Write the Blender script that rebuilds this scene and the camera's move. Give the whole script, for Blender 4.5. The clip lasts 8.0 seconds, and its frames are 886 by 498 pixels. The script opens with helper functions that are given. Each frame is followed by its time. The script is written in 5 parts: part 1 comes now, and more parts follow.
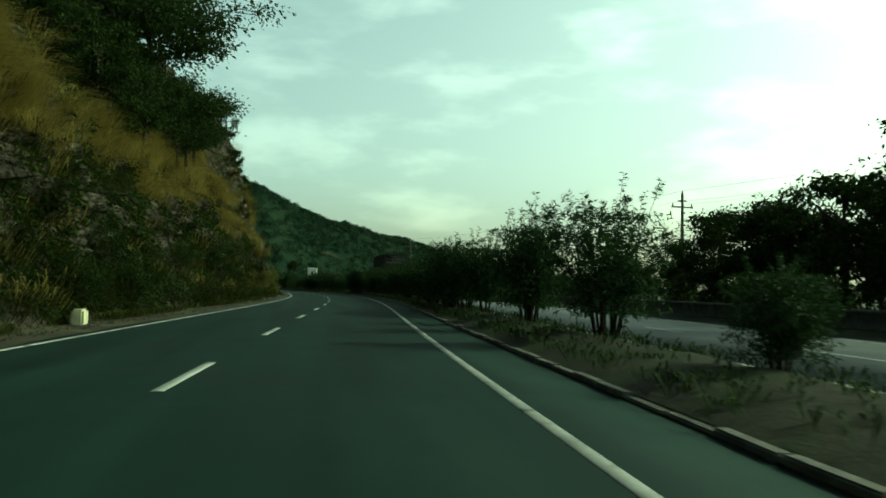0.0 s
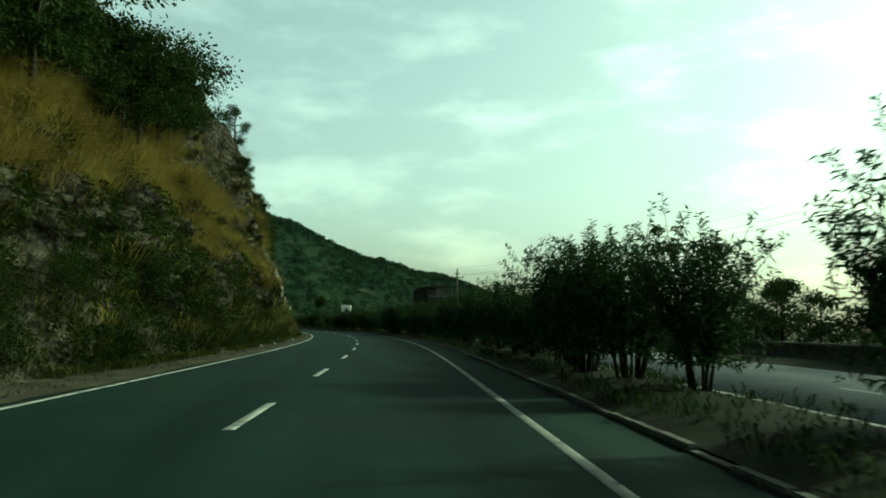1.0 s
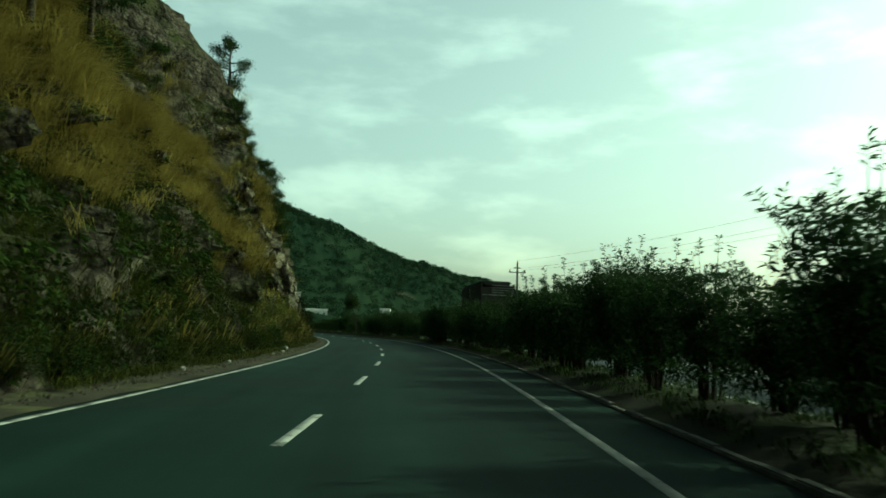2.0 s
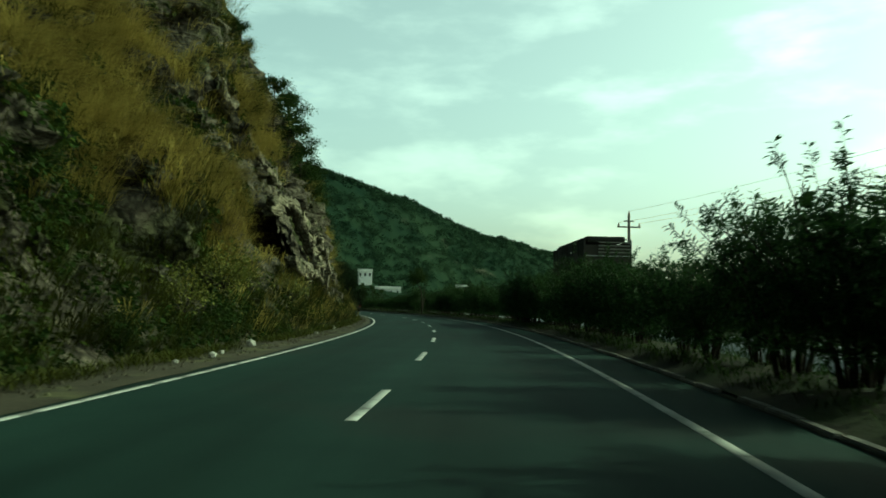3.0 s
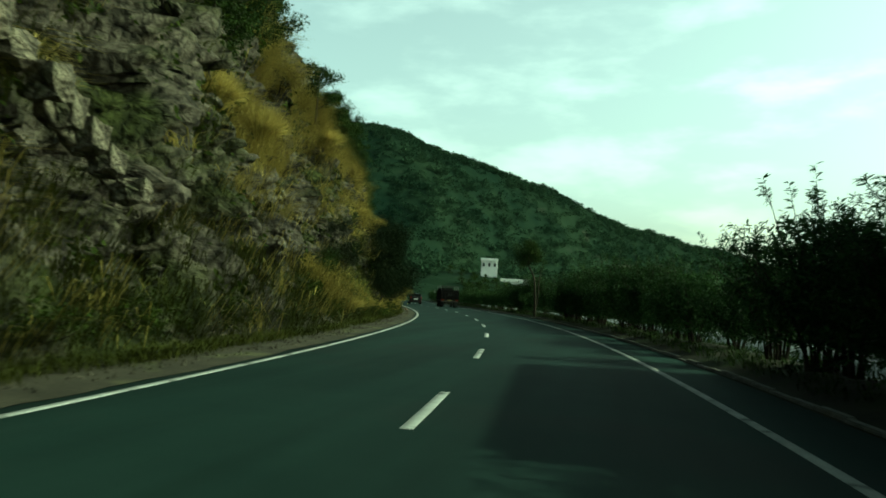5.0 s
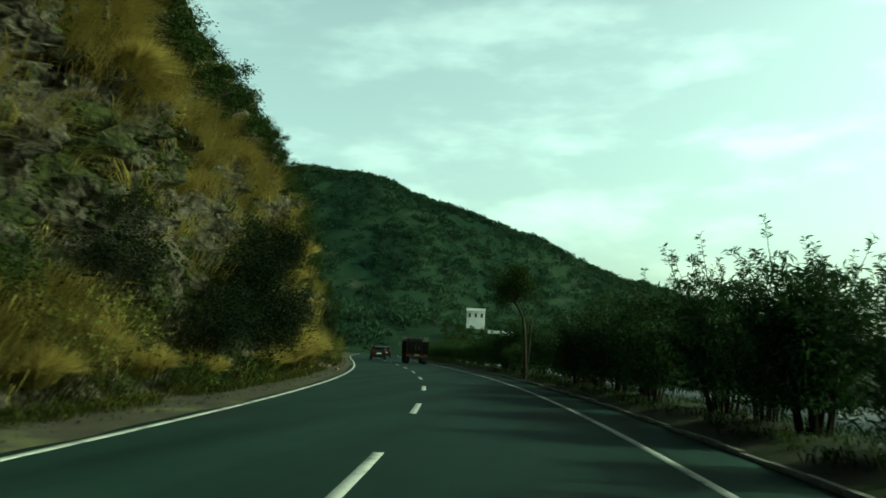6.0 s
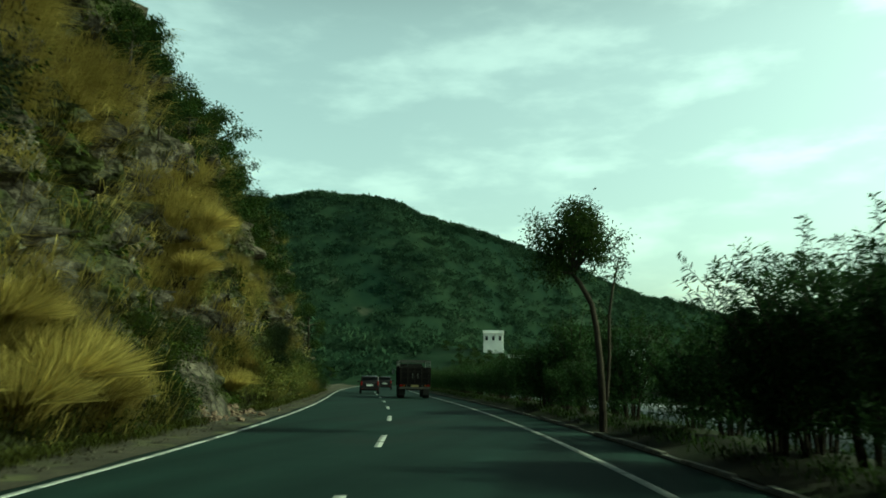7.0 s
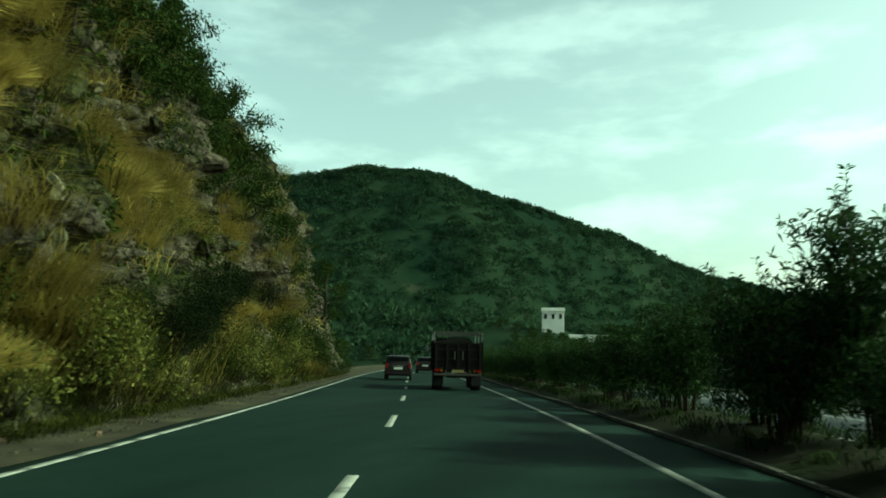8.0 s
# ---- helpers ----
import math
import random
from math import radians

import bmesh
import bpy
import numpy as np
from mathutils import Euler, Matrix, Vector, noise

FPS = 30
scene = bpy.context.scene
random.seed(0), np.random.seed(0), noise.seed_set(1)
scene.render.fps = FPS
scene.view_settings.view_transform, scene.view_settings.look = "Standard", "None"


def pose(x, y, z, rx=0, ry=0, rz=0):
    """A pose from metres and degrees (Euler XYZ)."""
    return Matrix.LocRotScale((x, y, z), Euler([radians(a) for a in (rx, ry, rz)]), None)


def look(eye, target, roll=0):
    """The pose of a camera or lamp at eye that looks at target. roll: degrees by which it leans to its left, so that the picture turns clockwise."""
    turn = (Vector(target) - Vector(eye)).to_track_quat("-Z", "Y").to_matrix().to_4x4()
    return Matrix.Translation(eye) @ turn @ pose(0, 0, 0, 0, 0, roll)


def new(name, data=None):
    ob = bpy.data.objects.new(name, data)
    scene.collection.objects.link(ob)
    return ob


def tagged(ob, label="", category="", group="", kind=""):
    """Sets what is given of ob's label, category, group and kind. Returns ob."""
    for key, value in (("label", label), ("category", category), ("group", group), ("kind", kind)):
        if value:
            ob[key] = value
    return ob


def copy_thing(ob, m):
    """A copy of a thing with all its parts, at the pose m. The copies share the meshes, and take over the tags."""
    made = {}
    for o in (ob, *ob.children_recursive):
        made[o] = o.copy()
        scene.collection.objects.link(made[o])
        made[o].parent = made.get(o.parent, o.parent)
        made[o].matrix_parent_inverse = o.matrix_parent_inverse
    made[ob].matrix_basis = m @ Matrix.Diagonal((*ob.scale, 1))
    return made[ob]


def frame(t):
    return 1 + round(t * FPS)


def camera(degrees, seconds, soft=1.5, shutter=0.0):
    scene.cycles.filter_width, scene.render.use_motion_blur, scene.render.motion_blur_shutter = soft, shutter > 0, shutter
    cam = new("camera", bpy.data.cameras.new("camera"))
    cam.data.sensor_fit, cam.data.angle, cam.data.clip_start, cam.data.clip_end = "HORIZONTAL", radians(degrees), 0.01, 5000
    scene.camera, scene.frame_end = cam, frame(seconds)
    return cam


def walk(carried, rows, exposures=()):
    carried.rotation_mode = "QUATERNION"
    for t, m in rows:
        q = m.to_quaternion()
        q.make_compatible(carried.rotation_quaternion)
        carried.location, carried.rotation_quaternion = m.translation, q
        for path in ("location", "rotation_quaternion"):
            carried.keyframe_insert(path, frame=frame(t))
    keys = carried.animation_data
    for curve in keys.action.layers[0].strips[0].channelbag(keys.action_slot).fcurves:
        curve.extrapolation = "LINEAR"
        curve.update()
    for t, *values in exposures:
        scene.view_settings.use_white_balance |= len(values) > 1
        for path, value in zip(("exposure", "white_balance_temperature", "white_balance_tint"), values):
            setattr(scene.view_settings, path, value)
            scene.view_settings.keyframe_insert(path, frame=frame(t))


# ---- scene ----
cam = camera(61.06, 8.0, soft=1.7, shutter=0.12)
walk(cam, [
    (0.0, pose(-3.882, 0.336, 1.149, 92.992, -1.415, -10.476)),
    (0.5, pose(-3.503, 8.840, 1.228, 95.098, -1.539, -9.544)),
    (1.0, pose(-2.798, 17.519, 1.258, 95.758, -0.981, -7.729)),
    (1.2, pose(-2.512, 21.368, 1.258, 95.965, -0.787, -7.175)),
    (2.3, pose(-1.278, 41.684, 1.313, 96.083, -1.609, -2.907)),
    (2.5, pose(-1.025, 45.338, 1.313, 95.551, -0.830, -1.486)),
    (3.0, pose(-0.609, 54.265, 1.256, 94.281, -1.129, 1.485)),
    (3.5, pose(-0.343, 64.329, 1.282, 93.473, -1.750, 4.852)),
    (4.0, pose(-0.310, 73.686, 1.307, 93.372, -2.973, 8.195)),
    (4.2, pose(-0.315, 77.088, 1.307, 93.367, -3.213, 9.324)),
    (5.3, pose(-0.973, 96.750, 1.277, 93.994, -2.740, 12.633)),
    (5.5, pose(-1.301, 100.757, 1.277, 94.774, -2.407, 12.605)),
    (6.0, pose(-2.219, 109.373, 1.277, 97.729, -2.776, 11.383)),
    (6.5, pose(-3.521, 118.930, 1.277, 99.354, -1.566, 11.131)),
    (7.0, pose(-5.225, 127.811, 1.277, 99.814, -0.677, 12.781)),
    (7.5, pose(-7.402, 136.737, 1.277, 99.095, -2.577, 15.177)),
    (8.0, pose(-9.478, 145.261, 1.277, 98.365, -1.431, 16.724)),
], exposures=[(0.0, -0.56, 5850, -49), (1.2, -0.46, 5850, -49), (2.5, -0.52, 5850, -49), (3.0, -0.36, 5850, -49), (4.0, -0.26, 5850, -49), (5.5, -0.06, 5850, -49), (6.5, -0.28, 5850, -49), (8.0, -0.12, 5850, -49)])

# ---- sky and sun ----
SUN_AZ, SUN_EL = radians(80), radians(33)   # azimuth clockwise from +y
world = bpy.data.worlds.new("sky")
scene.world = world
world.use_nodes = True
wn, wl = world.node_tree.nodes, world.node_tree.links
wn.clear()
sky = wn.new("ShaderNodeTexSky")
sky.sky_type, sky.sun_disc = "NISHITA", False
sky.sun_elevation, sky.sun_rotation = SUN_EL, SUN_AZ
sky.air_density, sky.dust_density, sky.ozone_density = 1.0, 4.0, 1.0
geo = wn.new("ShaderNodeTexCoord")
stretch = wn.new("ShaderNodeMapping")
stretch.inputs["Scale"].default_value = (1.5, 1.5, 4.4)
stretch.inputs["Location"].default_value = (0.3, 0.1, 0.2)
puffs = wn.new("ShaderNodeTexNoise")
puffs.inputs["Scale"].default_value, puffs.inputs["Detail"].default_value, puffs.inputs["Roughness"].default_value = 3.3, 8.0, 0.53
edge = wn.new("ShaderNodeMapRange")
edge.interpolation_type = "SMOOTHSTEP"
edge.inputs["From Min"].default_value, edge.inputs["From Max"].default_value = 0.46, 0.70
cloud = wn.new("ShaderNodeMix")
cloud.data_type, cloud.blend_type = "RGBA", "MULTIPLY"
cloud.inputs["B"].default_value = (1.42, 1.37, 1.31, 1)
pale = wn.new("ShaderNodeHueSaturation")   # high thin overcast takes the blue out of the sky
pale.inputs["Saturation"].default_value = 0.57
# thin haze, brighter towards the horizon
parts = wn.new("ShaderNodeSeparateXYZ")
low = wn.new("ShaderNodeMapRange")
low.interpolation_type = "SMOOTHERSTEP"
low.inputs["From Min"].default_value, low.inputs["From Max"].default_value = 0.38, 0.66
low.inputs["To Min"].default_value, low.inputs["To Max"].default_value = 1.0, 0.0
haze = wn.new("ShaderNodeMix")
haze.data_type, haze.blend_type = "RGBA", "MULTIPLY"
haze.inputs["B"].default_value = (6.8, 6.1, 5.65, 1)
background = wn.new("ShaderNodeBackground")
background.inputs["Strength"].default_value = 0.048
out = wn.new("ShaderNodeOutputWorld")
wl.new(geo.outputs["Generated"], stretch.inputs["Vector"])
wl.new(geo.outputs["Generated"], parts.inputs["Vector"])
wl.new(parts.outputs["Z"], low.inputs["Value"])
wl.new(low.outputs["Result"], haze.inputs["Factor"])
wl.new(stretch.outputs["Vector"], puffs.inputs["Vector"])
wl.new(puffs.outputs["Fac"], edge.inputs["Value"])
wl.new(edge.outputs["Result"], cloud.inputs["Factor"])
wl.new(sky.outputs["Color"], pale.inputs["Color"])
wl.new(pale.outputs["Color"], cloud.inputs["A"])
wl.new(cloud.outputs["Result"], haze.inputs["A"])
wl.new(haze.outputs["Result"], background.inputs["Color"])
wl.new(background.outputs["Background"], out.inputs["Surface"])
sun = new("sun", bpy.data.lights.new("sun", "SUN"))
sun.data.energy, sun.data.angle, sun.data.color = 5.0, radians(0.8), (1.0, 0.90, 0.72)
sun.matrix_world = look((40, 20, 60), (40 - math.sin(SUN_AZ) * math.cos(SUN_EL), 20 - math.cos(SUN_AZ) * math.cos(SUN_EL), 60 - math.sin(SUN_EL)))


# ---- materials ----
def material(name, low, high, scale=4.0, fine=40.0, rough=0.85, bump=0.3, metal=0.0, spread=0.0, translucent=0.0, stains=None, bump_distance=0.05, gloss=0.1, cracks=0.0):
    """Two colours mixed by a coarse and a fine noise, with relief; spread varies piece by piece."""
    m = bpy.data.materials.new(name)
    m.use_nodes = True
    n, l = m.node_tree.nodes, m.node_tree.links
    b = n["Principled BSDF"]
    b.inputs["Roughness"].default_value, b.inputs["Metallic"].default_value = rough, metal
    b.inputs["Specular IOR Level"].default_value = gloss
    where = n.new("ShaderNodeTexCoord")
    big, small = n.new("ShaderNodeTexNoise"), n.new("ShaderNodeTexNoise")
    for node, size, detail in ((big, scale, 5), (small, fine, 4)):
        node.inputs["Scale"].default_value, node.inputs["Detail"].default_value = size, detail
        node.inputs["Roughness"].default_value = 0.62
        l.new(where.outputs["Object"], node.inputs["Vector"])
    both = n.new("ShaderNodeMix")
    both.inputs["Factor"].default_value = 0.4
    l.new(big.outputs["Fac"], both.inputs["A"])
    l.new(small.outputs["Fac"], both.inputs["B"])
    ramp = n.new("ShaderNodeValToRGB")
    ramp.color_ramp.elements[0].position, ramp.color_ramp.elements[1].position = 0.36, 0.66
    ramp.color_ramp.elements[0].color, ramp.color_ramp.elements[1].color = (*low, 1), (*high, 1)
    l.new(both.outputs["Result"], ramp.inputs["Fac"])
    last = ramp.outputs["Color"]
    if stains:
        colour, size, start = stains
        spot = n.new("ShaderNodeTexNoise")
        spot.inputs["Scale"].default_value, spot.inputs["Detail"].default_value = size, 6
        l.new(where.outputs["Object"], spot.inputs["Vector"])
        cut = n.new("ShaderNodeMapRange")
        cut.inputs["From Min"].default_value, cut.inputs["From Max"].default_value = start, start + 0.12
        l.new(spot.outputs["Fac"], cut.inputs["Value"])
        mix = n.new("ShaderNodeMix")
        mix.data_type = "RGBA"
        mix.inputs["B"].default_value = (*colour, 1)
        l.new(cut.outputs["Result"], mix.inputs["Factor"])
        l.new(last, mix.inputs["A"])
        last = mix.outputs["Result"]
    height = both.outputs["Result"]
    if cracks:
        bend, shift = n.new("ShaderNodeTexNoise"), n.new("ShaderNodeVectorMath")
        bend.inputs["Scale"].default_value = 1.7 * cracks
        shift.operation = "MULTIPLY_ADD"
        shift.inputs[1].default_value = (0.6 / cracks,) * 3
        l.new(where.outputs["Object"], bend.inputs["Vector"])
        l.new(bend.outputs["Color"], shift.inputs[0])
        l.new(where.outputs["Object"], shift.inputs[2])
        for size, depth in ((cracks, 0.65), (cracks * 3.1, 0.45)):
            cell = n.new("ShaderNodeTexVoronoi")
            cell.feature = "DISTANCE_TO_EDGE"
            cell.inputs["Scale"].default_value = size
            l.new(shift.outputs["Vector"], cell.inputs["Vector"])
            cut = n.new("ShaderNodeMapRange")
            cut.inputs["From Max"].default_value = 0.12
            cut.inputs["To Min"].default_value = 1 - depth
            l.new(cell.outputs["Distance"], cut.inputs["Value"])
            seam = n.new("ShaderNodeMix")
            seam.data_type, seam.blend_type = "RGBA", "MULTIPLY"
            seam.inputs["Factor"].default_value = 1.0
            l.new(last, seam.inputs["A"])
            l.new(cut.outputs["Result"], seam.inputs["B"])
            last = seam.outputs["Result"]
            facet = n.new("ShaderNodeTexVoronoi")
            facet.inputs["Scale"].default_value = size
            l.new(shift.outputs["Vector"], facet.inputs["Vector"])
            rise = n.new("ShaderNodeMath")
            rise.operation = "MULTIPLY_ADD"
            rise.inputs[1].default_value = -0.9 * cracks / size
            l.new(facet.outputs["Distance"], rise.inputs[0])
            l.new(height, rise.inputs[2])
            height = rise.outputs["Value"]
    if spread:
        info, each, hue = n.new("ShaderNodeNewGeometry"), n.new("ShaderNodeMapRange"), n.new("ShaderNodeHueSaturation")
        each.inputs["To Min"].default_value, each.inputs["To Max"].default_value = 1 - spread, 1 + spread
        l.new(info.outputs["Random Per Island"], each.inputs["Value"])
        l.new(each.outputs["Result"], hue.inputs["Value"])
        l.new(last, hue.inputs["Color"])
        last = hue.outputs["Color"]
    l.new(last, b.inputs["Base Color"])
    if bump:
        relief = n.new("ShaderNodeBump")
        relief.inputs["Strength"].default_value, relief.inputs["Distance"].default_value = bump, bump_distance
        l.new(height, relief.inputs["Height"])
        l.new(relief.outputs["Normal"], b.inputs["Normal"])
    if translucent:
        thin, add = n.new("ShaderNodeBsdfTranslucent"), n.new("ShaderNodeMixShader")
        add.inputs["Fac"].default_value = translucent
        l.new(last, thin.inputs["Color"])
        l.new(b.outputs["BSDF"], add.inputs[1])
        l.new(thin.outputs["BSDF"], add.inputs[2])
        l.new(add.outputs["Shader"], n["Material Output"].inputs["Surface"])
    return m


ASPHALT = material("asphalt", (0.0080, 0.0172, 0.0147), (0.0130, 0.0258, 0.0216), 0.5, 60, 0.85, 0.25, stains=((0.012, 0.018, 0.016), 0.25, 0.56), bump_distance=0.01, gloss=0.07)


def tyre_wear(m):
    """Long faint streaks along the lanes, where tyres have worn the surface."""
    n, l = m.node_tree.nodes, m.node_tree.links
    colour = n["Principled BSDF"].inputs["Base Color"]
    before = colour.links[0].from_socket
    where, long, streak, level, mix = n.new("ShaderNodeTexCoord"), n.new("ShaderNodeMapping"), n.new("ShaderNodeTexNoise"), n.new("ShaderNodeMapRange"), n.new("ShaderNodeMix")
    long.inputs["Scale"].default_value = (0.6, 0.035, 1.0)
    streak.inputs["Scale"].default_value, streak.inputs["Detail"].default_value = 1.5, 4.0
    level.inputs["From Min"].default_value, level.inputs["From Max"].default_value = 0.33, 0.67
    level.inputs["To Min"].default_value, level.inputs["To Max"].default_value = 0.72, 1.3
    mix.data_type, mix.blend_type = "RGBA", "MULTIPLY"
    mix.inputs["Factor"].default_value = 1.0
    l.new(where.outputs["Object"], long.inputs["Vector"])
    l.new(long.outputs["Vector"], streak.inputs["Vector"])
    l.new(streak.outputs["Fac"], level.inputs["Value"])
    l.new(before, mix.inputs["A"])
    l.new(level.outputs["Result"], mix.inputs["B"])
    l.new(mix.outputs["Result"], colour)


tyre_wear(ASPHALT)
# Opposite carriageway: asphalt paled, its sun glare put into the base colour.
GLARE_ASPHALT = material("glare_pale_asphalt", (0.12, 0.125, 0.125), (0.2, 0.2, 0.195), 0.4, 50, 0.55, 0.2, stains=((0.10, 0.10, 0.10), 0.3, 0.58), bump_distance=0.01)
PAINT = material("road_paint", (0.26, 0.26, 0.245), (0.46, 0.46, 0.44), 2.0, 30, 0.6, 0.1, stains=((0.10, 0.10, 0.095), 2.2, 0.52), bump_distance=0.004)
# Worn line paint, with the shrubs' shade also dimmed into its colour.
WORN_SHADED_PAINT = material("worn_shaded_road_paint", (0.15, 0.152, 0.145), (0.34, 0.34, 0.32), 1.4, 30, 0.7, 0.1, stains=((0.05, 0.053, 0.05), 2.4, 0.58), bump_distance=0.004)
DIRT = material("dirt", (0.024, 0.022, 0.016), (0.064, 0.056, 0.04), 0.8, 14, 0.95, 0.6, stains=((0.08, 0.08, 0.04), 0.9, 0.55))
SOIL = material("median_soil", (0.011, 0.011, 0.007), (0.031, 0.029, 0.018), 0.9, 12, 0.95, 0.7, stains=((0.018, 0.024, 0.008), 0.7, 0.5))
FIELD = material("scrub_land", (0.022, 0.032, 0.012), (0.07, 0.065, 0.032), 0.02, 0.6, 0.95, 0.3)
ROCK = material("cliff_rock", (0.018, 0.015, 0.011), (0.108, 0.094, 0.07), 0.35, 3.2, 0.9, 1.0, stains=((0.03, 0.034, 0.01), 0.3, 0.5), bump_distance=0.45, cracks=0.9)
STONE = material("pale_stone", (0.07, 0.061, 0.043), (0.23, 0.2, 0.145), 0.9, 6, 0.9, 0.9, stains=((0.07, 0.07, 0.04), 0.8, 0.54), bump_distance=0.25, cracks=1.6)
KERB = material("kerb_concrete", (0.06, 0.058, 0.052), (0.19, 0.182, 0.165), 2.0, 20, 0.9, 0.4, stains=((0.10, 0.09, 0.07), 1.5, 0.55), bump_distance=0.02)
PARAPET = material("parapet_concrete", (0.09, 0.085, 0.075), (0.22, 0.21, 0.19), 2.0, 20, 0.9, 0.4, stains=((0.10, 0.09, 0.07), 1.5, 0.55), bump_distance=0.02)
LEAF = material("dark_leaf", (0.010, 0.018, 0.004), (0.034, 0.052, 0.011), 0.8, 5, 0.7, 0, spread=0.35, translucent=0.25, gloss=0.04)
OLEANDER = material("oleander_leaf", (0.012, 0.025, 0.007), (0.038, 0.068, 0.019), 1.2, 6, 0.65, 0, spread=0.4, translucent=0.25, gloss=0.06)
FRESH = material("fresh_leaf", (0.015, 0.025, 0.004), (0.05, 0.064, 0.011), 0.8, 5, 0.7, 0, spread=0.35, translucent=0.3, gloss=0.04)
STRAW = material("dry_grass", (0.20, 0.161, 0.044), (0.51, 0.41, 0.125), 0.35, 3, 0.8, 0, spread=0.35, translucent=0.42)
OLIVE = material("green_grass", (0.022, 0.027, 0.004), (0.074, 0.077, 0.014), 0.35, 3, 0.8, 0, spread=0.35, translucent=0.3)
# Near-black leaf: the shade of the rock overhang is put into its colour.
SHADED_THICKET = material("shaded_thicket_leaf", (0.004, 0.007, 0.003), (0.012, 0.017, 0.006), 0.8, 5, 0.75, 0, spread=0.4, translucent=0.15, gloss=0.03)
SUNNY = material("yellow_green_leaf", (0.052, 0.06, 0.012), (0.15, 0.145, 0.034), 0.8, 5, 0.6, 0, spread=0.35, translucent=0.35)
BARK = material("bark", (0.015, 0.012, 0.009), (0.044, 0.036, 0.027), 3, 25, 0.95, 0.6)
# Distance haze is tinted into both greens; ground darkened to even out shaded crowns.
HAZY_FOREST = material("hazy_hill_forest", (0.013, 0.028, 0.018), (0.039, 0.062, 0.033), 0.022, 0.35, 0.95, 0, spread=0.3, gloss=0.02, translucent=0.4)
HAZY_SCRUB = material("hazy_hill_scrub", (0.006, 0.014, 0.0095), (0.019, 0.031, 0.017), 0.022, 0.16, 0.95, 0.3, bump_distance=0.8, gloss=0.02, stains=((0.055, 0.054, 0.040), 0.05, 0.66))

# ---- the road's line: curvature along its length, in 1/m ----
KNOTS = [-80, -20, 0, 15, 30, 45, 60, 75, 95, 110, 140, 170, 200, 240, 420]
CURVE = [-0.0017, -0.00175, -0.0011, -0.000842, -1.1e-05, 0.001458, 0.002346, 0.002749, 0.003628, 0.00389, 0.00409, 0.00147, -0.0015, -0.0009, -0.0006]
S = np.linspace(-80, 420, 1001)
K = np.interp(S, KNOTS, CURVE)
TURN = np.concatenate([[0], np.cumsum((K[1:] + K[:-1]) / 2 * np.diff(S))])
TURN += 0.000171 - np.interp(75, S, TURN)
MID = (TURN[1:] + TURN[:-1]) / 2
RX = np.concatenate([[0], np.cumsum(-np.sin(MID) * np.diff(S))])
RY = np.concatenate([[0], np.cumsum(np.cos(MID) * np.diff(S))])
RX += 2.1194 - np.interp(75, S, RX)
RY += 74.9632 - np.interp(75, S, RY)
LEFT, CENTRE = -7.2, -3.7      # lines of the carriageway, metres from the line beside the median


def heading(s):
    return float(np.interp(s, S, TURN))


def road(s, lat, z=0.0):
    """The point s metres along the road, lat metres to the right of the line beside the median."""
    a = np.interp(s, S, TURN)
    return np.stack(np.broadcast_arrays(np.interp(s, S, RX) + lat * np.cos(a), np.interp(s, S, RY) + lat * np.sin(a), z), -1)


def stand(s, lat, z=0.0, turn=0.0, size=1.0):
    """A pose beside the road, turned with it."""
    x, y, h = road(s, lat, z)
    return Matrix.Translation((x, y, h)) @ Matrix.Rotation(heading(s) + radians(turn), 4, "Z") @ Matrix.Scale(size, 4)


# ---- mesh helpers ----
def mesh(name, verts, faces, mat, smooth=False):
    """A mesh from arrays; faces is an array of rows of equal length, or a list of such arrays."""
    me = bpy.data.meshes.new(name)
    verts = np.asarray(verts, dtype=np.float32)
    groups = [np.asarray(f, dtype=np.int32) for f in (faces if isinstance(faces, list) else [faces])]
    groups = [f for f in groups if len(f)]
    me.vertices.add(len(verts))
    me.vertices.foreach_set("co", verts.ravel())
    loops = np.concatenate([f.ravel() for f in groups])
    sizes = np.concatenate([np.full(len(f), f.shape[1], dtype=np.int32) for f in groups])
    me.loops.add(len(loops))
    me.loops.foreach_set("vertex_index", loops)
    me.polygons.add(len(sizes))
    me.polygons.foreach_set("loop_start", (np.cumsum(sizes) - sizes).astype(np.int32))
    me.update(calc_edges=True)
    me.validate()
    if smooth:
        me.polygons.foreach_set("use_smooth", np.ones(len(sizes), dtype=bool))
    me.materials.append(mat)
    return me


def child(name, data, parent, label=""):
    ob = new(name, data)
    ob.parent = parent
    return tagged(ob, label)


def grid_faces(rows, cols):
    i = np.arange((rows - 1) * (cols - 1))
    a = i // (cols - 1) * cols + i % (cols - 1)
    return np.stack([a, a + 1, a + cols + 1, a + cols], -1)


def strip(s0, s1, section, step=1.0):
    """A cross-section of (lat, z) swept along the road: vertices and faces."""
    ss = np.linspace(s0, s1, max(2, int((s1 - s0) / step) + 1))
    v = np.concatenate([road(np.full(len(section), s), np.array([p[0] for p in section]), np.array([p[1] for p in section])) for s in ss])
    return v, grid_faces(len(ss), len(section))[:, ::-1]


